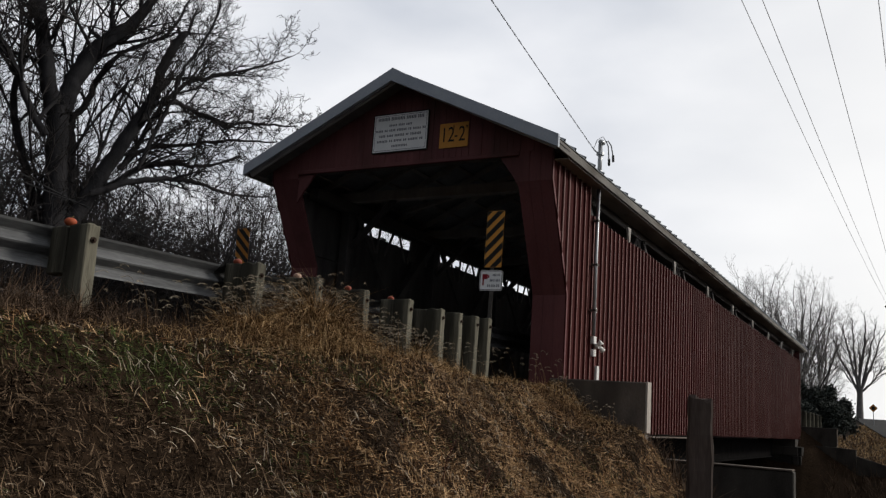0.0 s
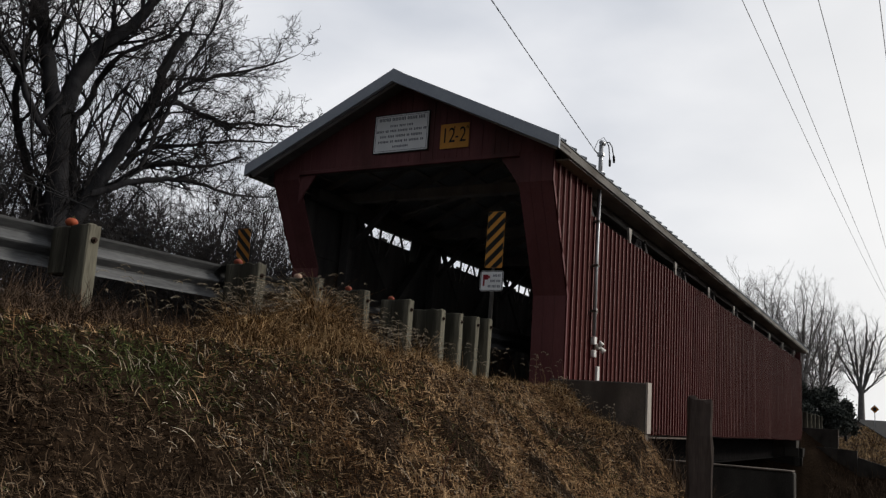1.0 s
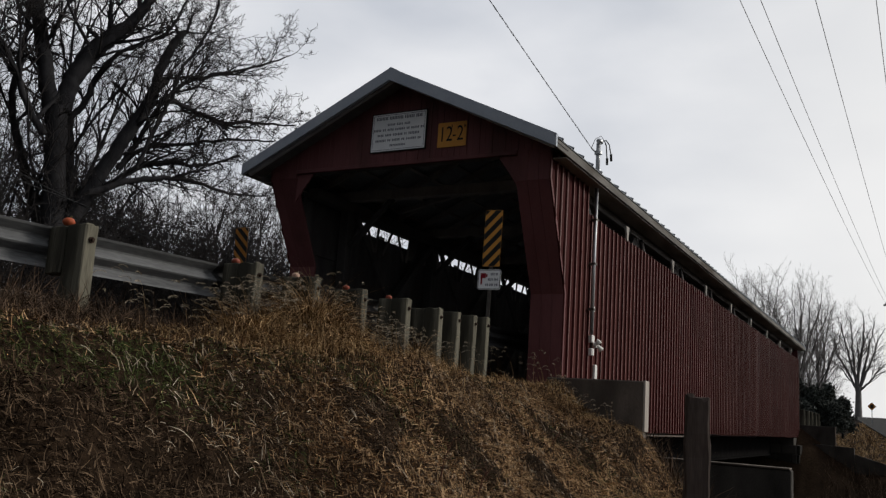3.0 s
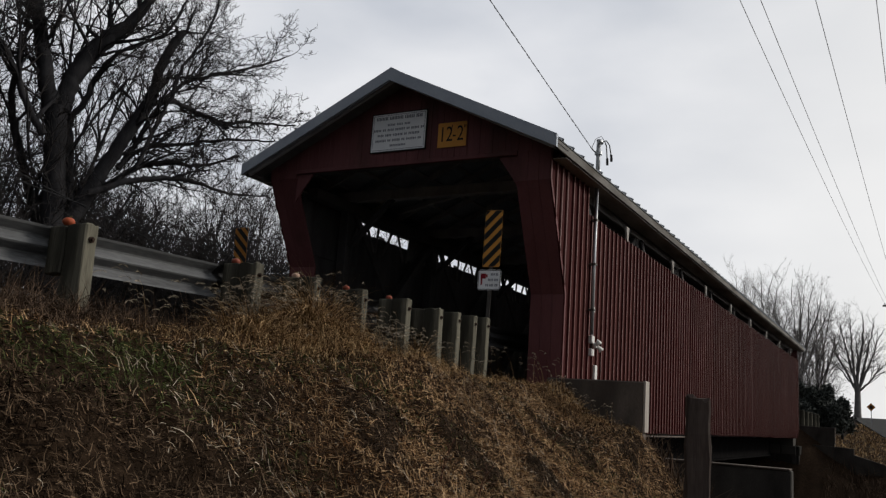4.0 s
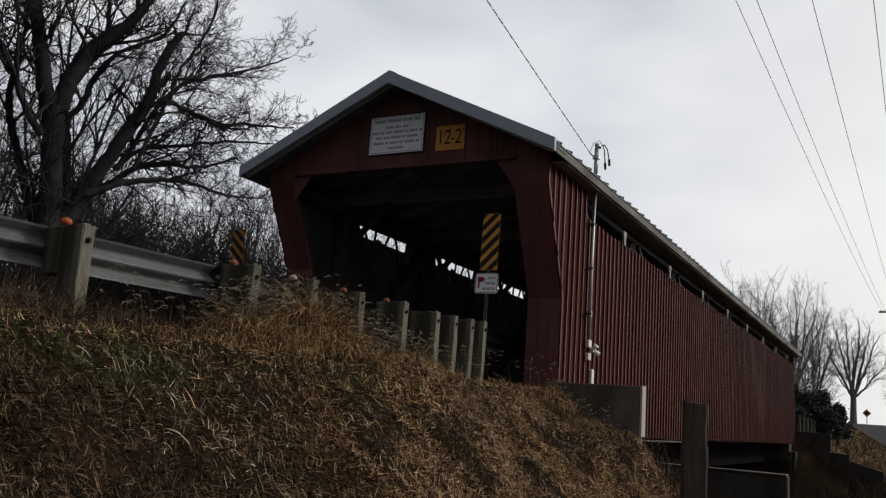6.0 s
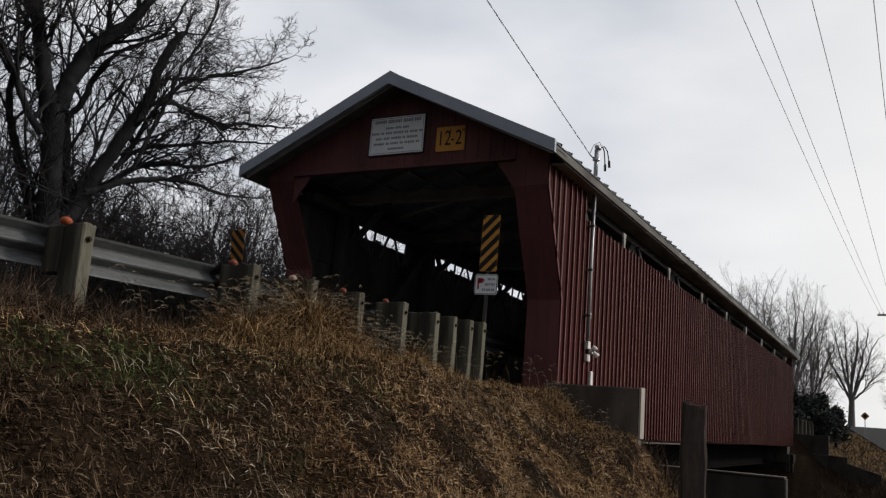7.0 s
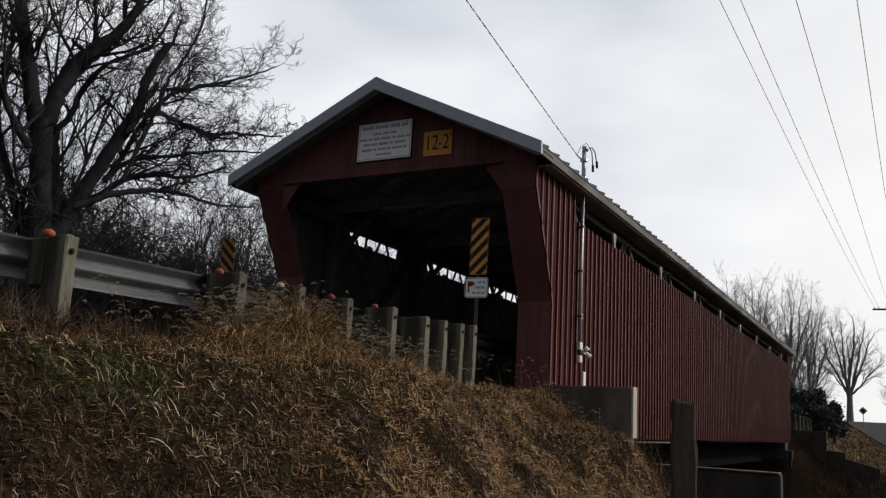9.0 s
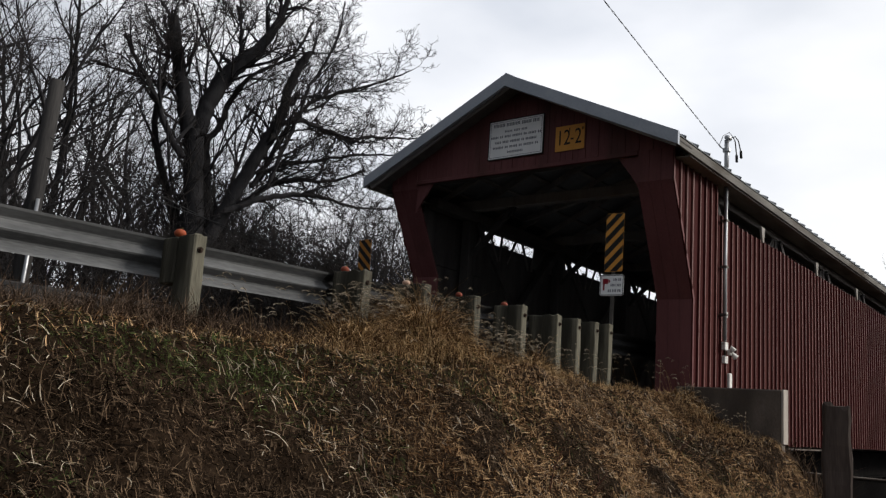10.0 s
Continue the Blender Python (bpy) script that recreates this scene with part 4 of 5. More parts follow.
def twisted_cable(a, b, sag, r, turn, label):
    """Two insulated strands laid round one another between two points."""
    a, b = Vector(a), Vector(b)
    cable = thing("service_line", None, label, "cable", "overhead wires")
    n = int((b - a).length / turn * 6)
    for ph in (0.0, math.pi):
        pts = []
        for k in range(n + 1):
            t = k / n
            q = a.lerp(b, t)
            w = k * math.tau / 6 + ph
            pts.append(q + Vector((r * math.cos(w), 0, r * math.sin(w) - sag * 4 * t * (1 - t))))
        part("strand", tube(pts, r * 0.8, 4), WIRE, cable)


twisted_cable((0.03, 0.95, 4.83), (0.35, -30, 11.0), 0.35, 0.0055, 0.40, "thin dark twisted service cable to the mast")


def left_pole():
    p = thing("cut_pole", pose(-6.95, -6.75, 0), "grey weathered cut-off pole behind the road", "pole")
    part("pole", tube([(-0.05, -0.05, 0.0), (-0.03, -0.02, 2.4), (0.02, 0.02, 4.5)], [0.125, 0.115, 0.105], 10), OLDPOLE, p, smooth=True)
    part("conduit", tube([(0.10, -0.08, 0.0), (0.115, -0.06, 1.4), (0.135, -0.04, 2.7)], 0.028, 8), STEEL, p, smooth=True)


left_pole()
wire(((-6.85, -6.75, 3.32), (-6.9, 1.5, 2.86)), 0.009, "fence_wire", "thin dark wire from the cut pole", sag=0.12)
wire(((-6.85, -6.75, 3.62), (-6.95, -1.0, 2.62)), 0.009, "fence_wire", "thin dark wire from the cut pole", sag=0.06)


def far_sign(x, y, z):
    s = thing("diamond_sign", pose(x, y, z), "small diamond sign on a thin post beside the far road", "road sign")
    part("board", plate(0.5, 0.5, 0.03, 0.005), FADED, s, "weathered dark orange board", m=pose(0, 0, 0, 0, 45, 0))
    part("symbol", plate(0.24, 0.28, 0.03, 0.003), BLACK, s, m=pose(0, -0.004, 0))
    part("post", box((-0.03, 0.01, -2.0), (0.03, 0.05, 0.2)), STEEL, s)


far_sign(1.56, 72.0, 2.93)

# ---- bare trees ----
class Tubes:
    """Collects tapered tubes, then makes one mesh of them all at once."""

    def __init__(self, sides):
        self.sides, self.runs = sides, {}

    def add(self, pts, radii):
        self.runs.setdefault(len(pts), []).append([(*p, r) for p, r in zip(pts, radii)])

    def make(self, name, material, parent, label="", kind=""):
        s, vs, fs, base = self.sides, [], [], 0
        turn = np.arange(s) * math.tau / s
        for m, runs in self.runs.items():
            q = np.array(runs, float)
            p, r = q[..., :3], q[..., 3]
            d = p[:, -1] - p[:, 0]
            d /= np.linalg.norm(d, axis=1, keepdims=True) + 1e-9
            a = np.cross(d, (0.31, 0.87, 0.38))
            a /= np.linalg.norm(a, axis=1, keepdims=True) + 1e-9
            b = np.cross(d, a)
            off = np.cos(turn)[None, :, None] * a[:, None] + np.sin(turn)[None, :, None] * b[:, None]
            vs.append((p[:, :, None] + r[:, :, None, None] * off[:, None]).reshape(-1, 3))
            n = len(q)
            k = np.arange(s)
            quad = np.stack([k, (k + 1) % s, s + (k + 1) % s, s + k], 1)
            o = (np.arange(n)[:, None] * m + np.arange(m - 1)[None]).reshape(-1) * s + base
            fs.append((o[:, None, None] + quad[None]).reshape(-1, 4))
            base += n * m * s
        if vs:
            arrays(name, np.concatenate(vs), np.concatenate(fs), material, parent, label, kind, smooth=True)


def unit(x, y, z):
    n = math.sqrt(x * x + y * y + z * z) + 1e-9
    return x / n, y / n, z / n


def branch_out(rng, bins, p, d, length, r, level, last, up, spread, kids, wander=0.115):
    """A wandering branch with side branches, thinner from level to level."""
    g, u = rng.gauss, rng.uniform
    n = 5 if level < 2 else (3 if level < last else 2)
    step = length / n
    x, y, z = p
    dx, dy, dz = d
    pts, rad = [(x, y, z)], [r]
    tip = max(r * 0.42, 0.0042)
    spawn = []
    lift = up * (0.12 if level < last else 0.05)
    w = wander * (1.0 if level < 2 else 1.5)
    for k in range(n):
        dx, dy, dz = unit(dx + g(0, w), dy + g(0, w), dz + g(0, w) + lift)
        x, y, z = x + dx * step, y + dy * step, z + dz * step
        rr = r + (tip - r) * (k + 1) / n
        pts.append((x, y, z))
        rad.append(rr)
        spawn.append(((x, y, z), (dx, dy, dz), rr))
    bins[min(level, len(bins) - 1)].add(pts, rad)
    if level >= last:
        return
    for k in range(kids[level]):
        q, e, rr = spawn[min(int(u(0.4, n)), n - 1)]
        branch_out(rng, bins, q, aside(rng, e, u(0.45, 1.0) * spread, 0.06), length * u(0.34, 0.66), max(rr * u(0.5, 0.75), 0.0055), level + 1, last, up, spread, kids, wander)


def aside(rng, e, ang, lift):
    """A direction that leaves e by the angle, to a random side, lifted a little."""
    ax, ay, az = rng.gauss(0, 1), rng.gauss(0, 1), rng.gauss(0, 1)
    sx, sy, sz = unit(e[1] * az - e[2] * ay, e[2] * ax - e[0] * az, e[0] * ay - e[1] * ax)
    c, s = math.cos(ang), math.sin(ang)
    return unit(e[0] * c + sx * s, e[1] * c + sy * s, e[2] * c + sz * s + lift)


def dress(rng, bins, pts, radii, count, length, last, kids, up=0.7, spread=1.0, start=0.15, wander=0.115):
    """Side branches along a main limb given by its corners."""
    pts = np.asarray(pts, float)
    seg = np.linalg.norm(np.diff(pts, axis=0), axis=1)
    acc = np.r_[0, np.cumsum(seg)]
    for k in range(count):
        s = rng.uniform(start, 1.0) * acc[-1]
        i = min(np.searchsorted(acc, s) - 1, len(seg) - 1)
        i = max(i, 0)
        t = (s - acc[i]) / seg[i]
        q = pts[i] * (1 - t) + pts[i + 1] * t
        rr = radii[i] * (1 - t) + radii[i + 1] * t
        e = (pts[i + 1] - pts[i]) / seg[i]
        branch_out(rng, bins, tuple(q), aside(rng, tuple(e), rng.uniform(0.5, 1.15) * spread, 0.2), length * rng.uniform(0.6, 1.1) * (1.1 - 0.62 * s / acc[-1]), min(rr * 0.62, 0.05) * rng.uniform(0.5, 1), 1, last, up, spread, kids, wander)


def curve_through(pts, radii, per=4, wob=0.0, rng=None):
    """Catmull-Rom points through the corners of a limb."""
    p = np.asarray(pts, float)
    q = np.vstack([2 * p[0] - p[1], p, 2 * p[-1] - p[-2]])
    out, rad = [], []
    for i in range(len(p) - 1):
        for k in range(per):
            t = k / per
            a, b, c, d = q[i:i + 4]
            out.append(0.5 * (2 * b + (c - a) * t + (2 * a - 5 * b + 4 * c - d) * t * t + (3 * b - a - 3 * c + d) * t ** 3))
            rad.append(radii[i] * (1 - t) + radii[i + 1] * t)
    out.append(p[-1])
    rad.append(radii[-1])
    if wob:
        out = [o + np.array([rng.gauss(0, wob) for _ in range(3)]) for o in out]
    return out, rad


def big_tree():
    """The old forked tree behind the guardrail, its main limbs where they stand."""
    rng = random.Random(11)
    tree = thing("bare_tree", None, "large bare forked tree with dark rough bark", "tree", "bare trees behind the road")
    wood, limb, twig, fine = Tubes(12), Tubes(7), Tubes(4), Tubes(3)
    bins = [limb, limb, twig, fine, fine]
    kids = [0, 6, 4, 3]
    limbs = [
        ([(-11.15, -0.75, -0.9), (-11.22, -0.85, 1.4), (-11.29, -0.95, 3.16), (-11.35, -1.03, 3.89), (-11.40, -1.11, 4.75), (-11.45, -1.18, 5.56), (-11.49, -1.24, 6.13)], [0.45, 0.37, 0.332, 0.321, 0.283, 0.286, 0.302], 3, 2.0),
        ([(-11.54, -1.30, 6.05), (-11.63, -1.44, 6.60), (-11.73, -1.57, 7.33), (-11.82, -1.71, 7.96), (-11.95, -1.88, 8.84)], [0.206, 0.193, 0.175, 0.162, 0.143], 15, 2.4),
        ([(-11.42, -1.14, 6.09), (-11.37, -1.07, 6.64), (-11.30, -0.97, 7.07), (-11.16, -0.77, 7.58), (-10.95, -0.47, 8.05), (-10.75, -0.19, 8.46), (-10.59, 0.04, 8.99), (-10.49, 0.18, 9.45), (-10.43, 0.27, 10.21)], [0.219, 0.221, 0.222, 0.224, 0.198, 0.150, 0.115, 0.087, 0.044], 26, 2.3),
        ([(-10.95, -0.48, 8.10), (-11.01, -0.56, 8.42), (-11.03, -0.59, 8.83), (-11.13, -0.73, 9.40)], [0.071, 0.057, 0.043, 0.029], 9, 1.3),
        ([(-11.10, -0.69, 7.84), (-11.19, -0.82, 7.99), (-11.28, -0.94, 8.11)], [0.056, 0.056, 0.042], 0, 1),
        ([(-11.2, -0.85, 3.4), (-10.97, -0.51, 4.31), (-10.81, -0.27, 5.05), (-10.64, -0.03, 5.70), (-10.49, 0.18, 6.25), (-10.38, 0.34, 6.78), (-10.33, 0.41, 7.19), (-10.31, 0.43, 7.51), (-10.22, 0.56, 8.01), (-10.11, 0.71, 8.43), (-10.02, 0.84, 8.58)], [0.2, 0.188, 0.176, 0.171, 0.165, 0.153, 0.133, 0.127, 0.114, 0.100, 0.057], 15, 2.0),
        ([(-10.13, 0.69, 8.40), (-10.16, 0.64, 8.56), (-10.20, 0.59, 8.65)], [0.050, 0.043, 0.029], 1, 0.6),
        ([(-10.31, 0.43, 7.14), (-10.21, 0.57, 7.24), (-10.17, 0.62, 7.41)], [0.070, 0.056, 0.035], 1, 0.6),
        ([(-10.13, 0.17, 6.55), (-9.97, 0.66, 6.74), (-9.82, 1.13, 6.66), (-9.68, 1.59, 6.62), (-9.58, 1.98, 6.57), (-9.46, 2.41, 6.79), (-9.20, 3.04, 6.92), (-8.88, 3.75, 7.06)], [0.068, 0.069, 0.063, 0.063, 0.057, 0.043, 0.032, 0.018], 20, 1.4),
        ([(-10.65, -0.05, 5.00), (-10.58, 0.31, 5.77), (-10.51, 0.67, 6.62), (-10.33, 1.19, 7.42), (-9.94, 2.00, 7.96), (-9.51, 2.87, 8.47), (-9.16, 3.56, 8.95)], [0.068, 0.069, 0.063, 0.057, 0.044, 0.033, 0.015], 24, 1.6),
        ([(-10.14, -0.03, 4.97), (-9.95, 0.25, 6.09), (-9.82, 0.43, 6.78), (-9.75, 0.53, 7.41), (-9.55, 0.82, 8.17), (-9.39, 1.04, 8.95), (-9.36, 1.09, 9.84)], [0.053, 0.054, 0.049, 0.044, 0.036, 0.029, 0.022], 12, 1.5),
        ([(-11.45, -0.2, -0.8), (-11.60, -0.35, 3.29), (-11.72, -0.52, 4.94), (-11.80, -0.63, 6.05), (-11.67, -0.46, 6.43), (-11.52, -0.24, 7.32), (-11.26, 0.13, 7.99), (-10.75, 0.85, 8.65), (-10.51, 1.18, 9.65)], [0.16, 0.137, 0.125, 0.113, 0.085, 0.072, 0.058, 0.044, 0.030], 18, 1.9),
        ([(-10.73, -0.15, 4.58), (-10.53, 0.38, 5.16), (-10.23, 1.07, 5.42), (-9.96, 1.70, 5.50), (-9.55, 2.55, 5.95)], [0.081, 0.075, 0.063, 0.042, 0.029], 14, 1.3),
        ([(-10.58, -0.81, 4.21), (-10.29, -0.15, 4.62), (-10.01, 0.52, 4.87), (-9.72, 1.17, 4.98), (-9.29, 2.04, 4.87), (-8.85, 2.93, 5.00)], [0.092, 0.080, 0.067, 0.055, 0.035, 0.021], 16, 1.3),
        ([(-11.00, 0.15, 5.08), (-10.62, 0.69, 5.72), (-10.11, 1.40, 5.96), (-9.59, 2.14, 6.26), (-8.96, 3.04, 6.45)], [0.069, 0.056, 0.042, 0.036, 0.022], 16, 1.3),
        ([(-11.18, -1.66, 5.32), (-11.42, -2.01, 5.98), (-11.60, -2.26, 6.65), (-11.84, -2.60, 7.31), (-12.08, -2.94, 7.95)], [0.093, 0.080, 0.068, 0.055, 0.042], 14, 1.9),
        ([(-12.0, -0.3, -0.8), (-12.28, -0.62, 3.26), (-12.48, -0.90, 4.50), (-12.69, -1.21, 5.48), (-12.83, -1.40, 6.36), (-12.81, -1.38, 7.31), (-12.79, -1.35, 8.29), (-12.91, -1.50, 9.21)], [0.15, 0.126, 0.113, 0.100, 0.086, 0.073, 0.052, 0.038], 20, 1.9),
    ]
    for i, (pts, rad, count, length) in enumerate(limbs):
        rad = [v * (0.8 if i == 0 else 0.92) for v in rad]
        p, r = curve_through(pts, rad, 5, 0.012, rng)
        (wood if max(rad) > 0.1 else limb).add(p, r)
        if count:
            dress(rng, bins, pts, rad, count, length, 4, kids, 0.22, 1.0, 0.55 if i == 0 else 0.10, 0.15)
    wood.make("trunk", BARK, tree)
    limb.make("limb", BARK, tree)
    twig.make("branch", TWIG, tree, kind="stuff")
    fine.make("twig", TWIG, tree, kind="stuff")


def bare_tree(x, y, z, height, r, seed, label, group, stems=1, last=3, kids=(7, 6, 5, 3), fork=0.35, lean=(0, 0), name="bare_tree", thick=1.0, up=0.7, wander=0.12, bendy=0.09, twigs=TWIG):
    rng = random.Random(seed)
    tree = thing(name, None, label, "tree" if name == "bare_tree" else "shrub", group)
    wood, twig = Tubes(6), Tubes(3)
    bins = [wood, wood, twig, twig]
    for s in range(stems):
        a = rng.uniform(0, math.tau)
        o = np.array([x + (0.25 * math.cos(a) if stems > 1 else 0), y + (0.25 * math.sin(a) if stems > 1 else 0), z])
        tilt = np.array([lean[0] + rng.gauss(0, 0.10 if stems < 3 else 0.36), lean[1] + rng.gauss(0, 0.10 if stems < 3 else 0.36), 1.0])
        h = height * rng.uniform(0.8, 1.0)
        pts, p = [o], o
        for k in range(5):
            tilt = tilt + np.array([rng.gauss(0, bendy) for _ in range(3)])
            tilt /= np.linalg.norm(tilt)
            p = p + tilt * h / 5
            pts.append(p)
        rad = [r * (1 - 0.8 * k / 5) for k in range(6)]
        rad[0] *= 1.25
        q, rr = curve_through(pts, rad, 3)
        wood.add(q, rr)
        dress(rng, bins, pts, [v * 1.3 * thick for v in rad], kids[0] * 2, h * 0.42, last, (0, *kids[1:]), up, 1.0, fork, wander)
    wood.make("trunk", BARK, tree)
    twig.make("twig", twigs, tree, kind="stuff")


big_tree()
R6 = random.Random(31)
BEHIND = "bare trees behind the road"
for x, y, h, r in ((-14.5, -4.6, 12.0, 0.19), (-13.2, -5.6, 10.5, 0.12), (-16.0, -2.5, 12.5, 0.17), (-17.5, -6.8, 13, 0.22), (-15.2, -6.6, 12.0, 0.14), (-13.6, -3.4, 11.0, 0.12), (-18.5, -3.6, 14, 0.2), (-16.6, -5.2, 12.5, 0.13), (-12.6, -2.4, 9.0, 0.09), (-19, 0.5, 12, 0.16), (-15.5, 1.0, 11, 0.12), (-13.5, 2.5, 7.0, 0.08), (-12.0, 4.0, 6.0, 0.07), (-21, -4, 11, 0.2), (-18, 5, 8, 0.12), (-14.5, 7.5, 6.5, 0.09), (-12, 10, 6, 0.09), (-23, 3, 11, 0.2)):
    bare_tree(x, y, -0.7, h, r, R6.randrange(9999), "slender bare tree in the thicket behind the road", BEHIND, stems=R6.choice((1, 1, 2)), last=3, kids=(8, 6, 4, 2), fork=0.25, thick=1.1, wander=0.14)
for k in range(24):
    x, y = R6.uniform(-13.5, -9.2), R6.uniform(-6.5, 9)
    if abs(x + 6.95) < 0.8:
        continue
    bare_tree(x, y, -0.3, R6.uniform(3.4, 6.0), 0.028, R6.randrange(9999), "leafless tangled shrub behind the road", "shrubs behind the road", stems=5, last=3, kids=(5, 5, 3, 2), fork=0.1, name="bare_shrub", up=0.2, wander=0.15, bendy=0.16)
for k in range(4):
    bare_tree(R6.uniform(-14, -10.5), R6.uniform(2, 24), -0.6, R6.uniform(3.5, 5.0), 0.03, R6.randrange(9999), "leafless shrub beside the bridge", "shrubs beside the bridge", stems=4, last=3, kids=(4, 4, 3, 3), fork=0.1, name="bare_shrub", up=0.25, wander=0.2, bendy=0.16)

for k in range(6):
    bare_tree(R6.uniform(-24, -13), R6.uniform(9, 48), -0.5, R6.uniform(7, 11), R6.uniform(0.09, 0.16), R6.randrange(9999), "bare tree in the wood along the creek", "bare trees along the creek", last=3, kids=(8, 6, 4, 2), fork=0.2, thick=1.2, wander=0.16)
for x, y, h, r in ((-13.0, -2.0, 6.5, 0.07), (-12.3, 0.8, 6.0, 0.06), (-13.5, 1.2, 7.5, 0.08), (-11.2, 2.6, 5.6, 0.055), (-14.2, -3.2, 7.0, 0.08), (-10.8, 0.6, 5.2, 0.05), (-15.5, 4.0, 8.0, 0.09), (-10.9, -2.6, 4.6, 0.05), (-11.6, 2.0, 5.0, 0.05), (-14.0, 0.2, 6.5, 0.07), (-12.6, -4.4, 5.5, 0.06)):
    bare_tree(x, y, -0.6, h, r, R6.randrange(9999), "crooked bare young tree in the thicket", BEHIND, stems=2, last=3, kids=(8, 6, 4, 2), fork=0.12, wander=0.15, bendy=0.13, up=0.2)

for k in range(9):
    bare_tree(R6.uniform(-14, -11.5), 7 + 1.7 * k, -0.6, R6.uniform(5.9, 6.7), 0.07, R6.randrange(9999), "crooked bare tree close behind the bridge", "bare trees along the creek", stems=2, last=3, kids=(8, 5, 4, 3), fork=0.2, wander=0.15, bendy=0.1, up=0.3, thick=1.6)

for k in range(12):
    bare_tree(R6.uniform(-12.2, -9.4), R6.uniform(0.5, 8.5), -0.4, R6.uniform(4.2, 5.9), 0.03, R6.randrange(9999), "leafless tangled shrub behind the road", "shrubs behind the road", stems=4, last=3, kids=(6, 5, 4, 2), fork=0.08, name="bare_shrub", up=0.15, wander=0.16, bendy=0.14, thick=1.2)

for k in range(11):
    bare_tree(R6.uniform(-19, -13.5), R6.uniform(2.5, 13), -0.5, R6.uniform(6.0, 8.2), 0.06, R6.randrange(9999), "leafless brushy tree in the thicket", BEHIND, stems=3, last=3, kids=(6, 5, 4, 2), fork=0.1, wander=0.15, bendy=0.12, up=0.3, thick=1.7)

FAR = "bare trees beyond the bridge"


def fan_tree(o, trunk_top, r, limbs, seed, label, count=14, length=2.6, twigs=None, wide=0.85):
    """A tree whose short trunk splits into rising limbs, each limb (out, aside, up, radius) with upright twigs."""
    rng = random.Random(seed)
    tree = thing("bare_tree", None, label, "tree", FAR)
    wood, twig = Tubes(6), Tubes(3)
    o = np.array(o, float)
    q, rr = curve_through([o - (0, 0, 0.5), o + (0.04, 0, trunk_top * 0.5), o + (0.08, 0, trunk_top)], [r * 1.3, r, r * 0.85], 4)
    wood.add(q, rr)
    for dx, dy, dz, h in limbs:
        b = o + (0.06 + rng.gauss(0, r * 0.25), 0, trunk_top * rng.uniform(0.72, 0.98))
        pts = [b, b + (dx * 0.30, dy * 0.3, dz * 0.28), b + (dx * 0.62 + rng.gauss(0, 0.12), dy * 0.6, dz * 0.6), b + (dx * 0.84 + rng.gauss(0, 0.15), dy * 0.85, dz * 0.82), b + (dx, dy, dz)]
        rad = [h, h * 0.8, h * 0.55, h * 0.36, h * 0.16]
        q, rr = curve_through(pts, rad, 4, 0.03, rng)
        wood.add(q, rr)
        dress(rng, [wood, wood, twig, twig], pts, rad, count, length, 3, (0, 5, 3), 0.45, wide, 0.18, 0.12)
    wood.make("trunk", HAZETWIG, tree)
    twig.make("twig", twigs or HAZETWIG, tree, kind="stuff")


def spread_limbs(seed, n, wide, high, r):
    rng = random.Random(seed)
    out = []
    for k in range(n):
        t = (k + 0.5) / n * 2 - 1
        out.append((wide * t + rng.gauss(0, 0.25), rng.gauss(0, wide * 0.5), high * (1.02 - 0.34 * t * t) * rng.uniform(0.9, 1.0), r * rng.uniform(0.7, 1.1)))
    return out


for k, (x, y, top, h, wide, n) in enumerate(((-6.6, 57, 3.2, 8.8, 1.3, 5), (-5.0, 57, 3.4, 9.0, 1.7, 6), (-2.75, 56, 3.0, 9.0, 2.4, 8), (-1.5, 58, 2.6, 7.4, 1.7, 6))):
    fan_tree((x, y, 0.6), top, 0.2, spread_limbs(60 + k, n, wide, h, 0.10), 80 + k, "tall bare tree beyond the far end of the bridge", 14, 2.7)
for k in range(12):
    bare_tree(R6.uniform(-4, 0.2), R6.uniform(46, 56), 0.6, R6.uniform(4.2, 6.4), 0.05, R6.randrange(9999), "small bare tree in the brush beyond the bridge", FAR, stems=3, last=3, kids=(5, 4, 4, 3), fork=0.1, thick=1.3, twigs=HAZETWIG, wander=0.08)
fan_tree((-0.55, 92.0, 2.0), 3.6, 0.35, [(-3.0, 0.4, 6.4, 0.17), (-1.7, -0.6, 7.8, 0.19), (-0.5, 0.5, 8.2, 0.17), (0.7, -0.4, 8.4, 0.2), (1.7, 0.8, 8.0, 0.18), (2.8, 0.2, 6.8, 0.16), (3.6, -0.5, 3.8, 0.13), (-2.9, 0.5, 3.6, 0.09), (-0.2, 1.5, 7.0, 0.14)], 5, "spreading bare tree on the crest beside the far road", 15, 2.6)
bare_tree(3.3, 118, 1.8, 6.5, 0.12, 77, "small bare tree far along the road", FAR, last=3, kids=(8, 6, 5, 3), thick=1.8, twigs=HAZETWIG)
bare_tree(6.4, 124, 1.8, 5.5, 0.12, 78, "small bare tree far along the road", FAR, last=3, kids=(8, 6, 5, 3), thick=1.8, twigs=HAZETWIG)


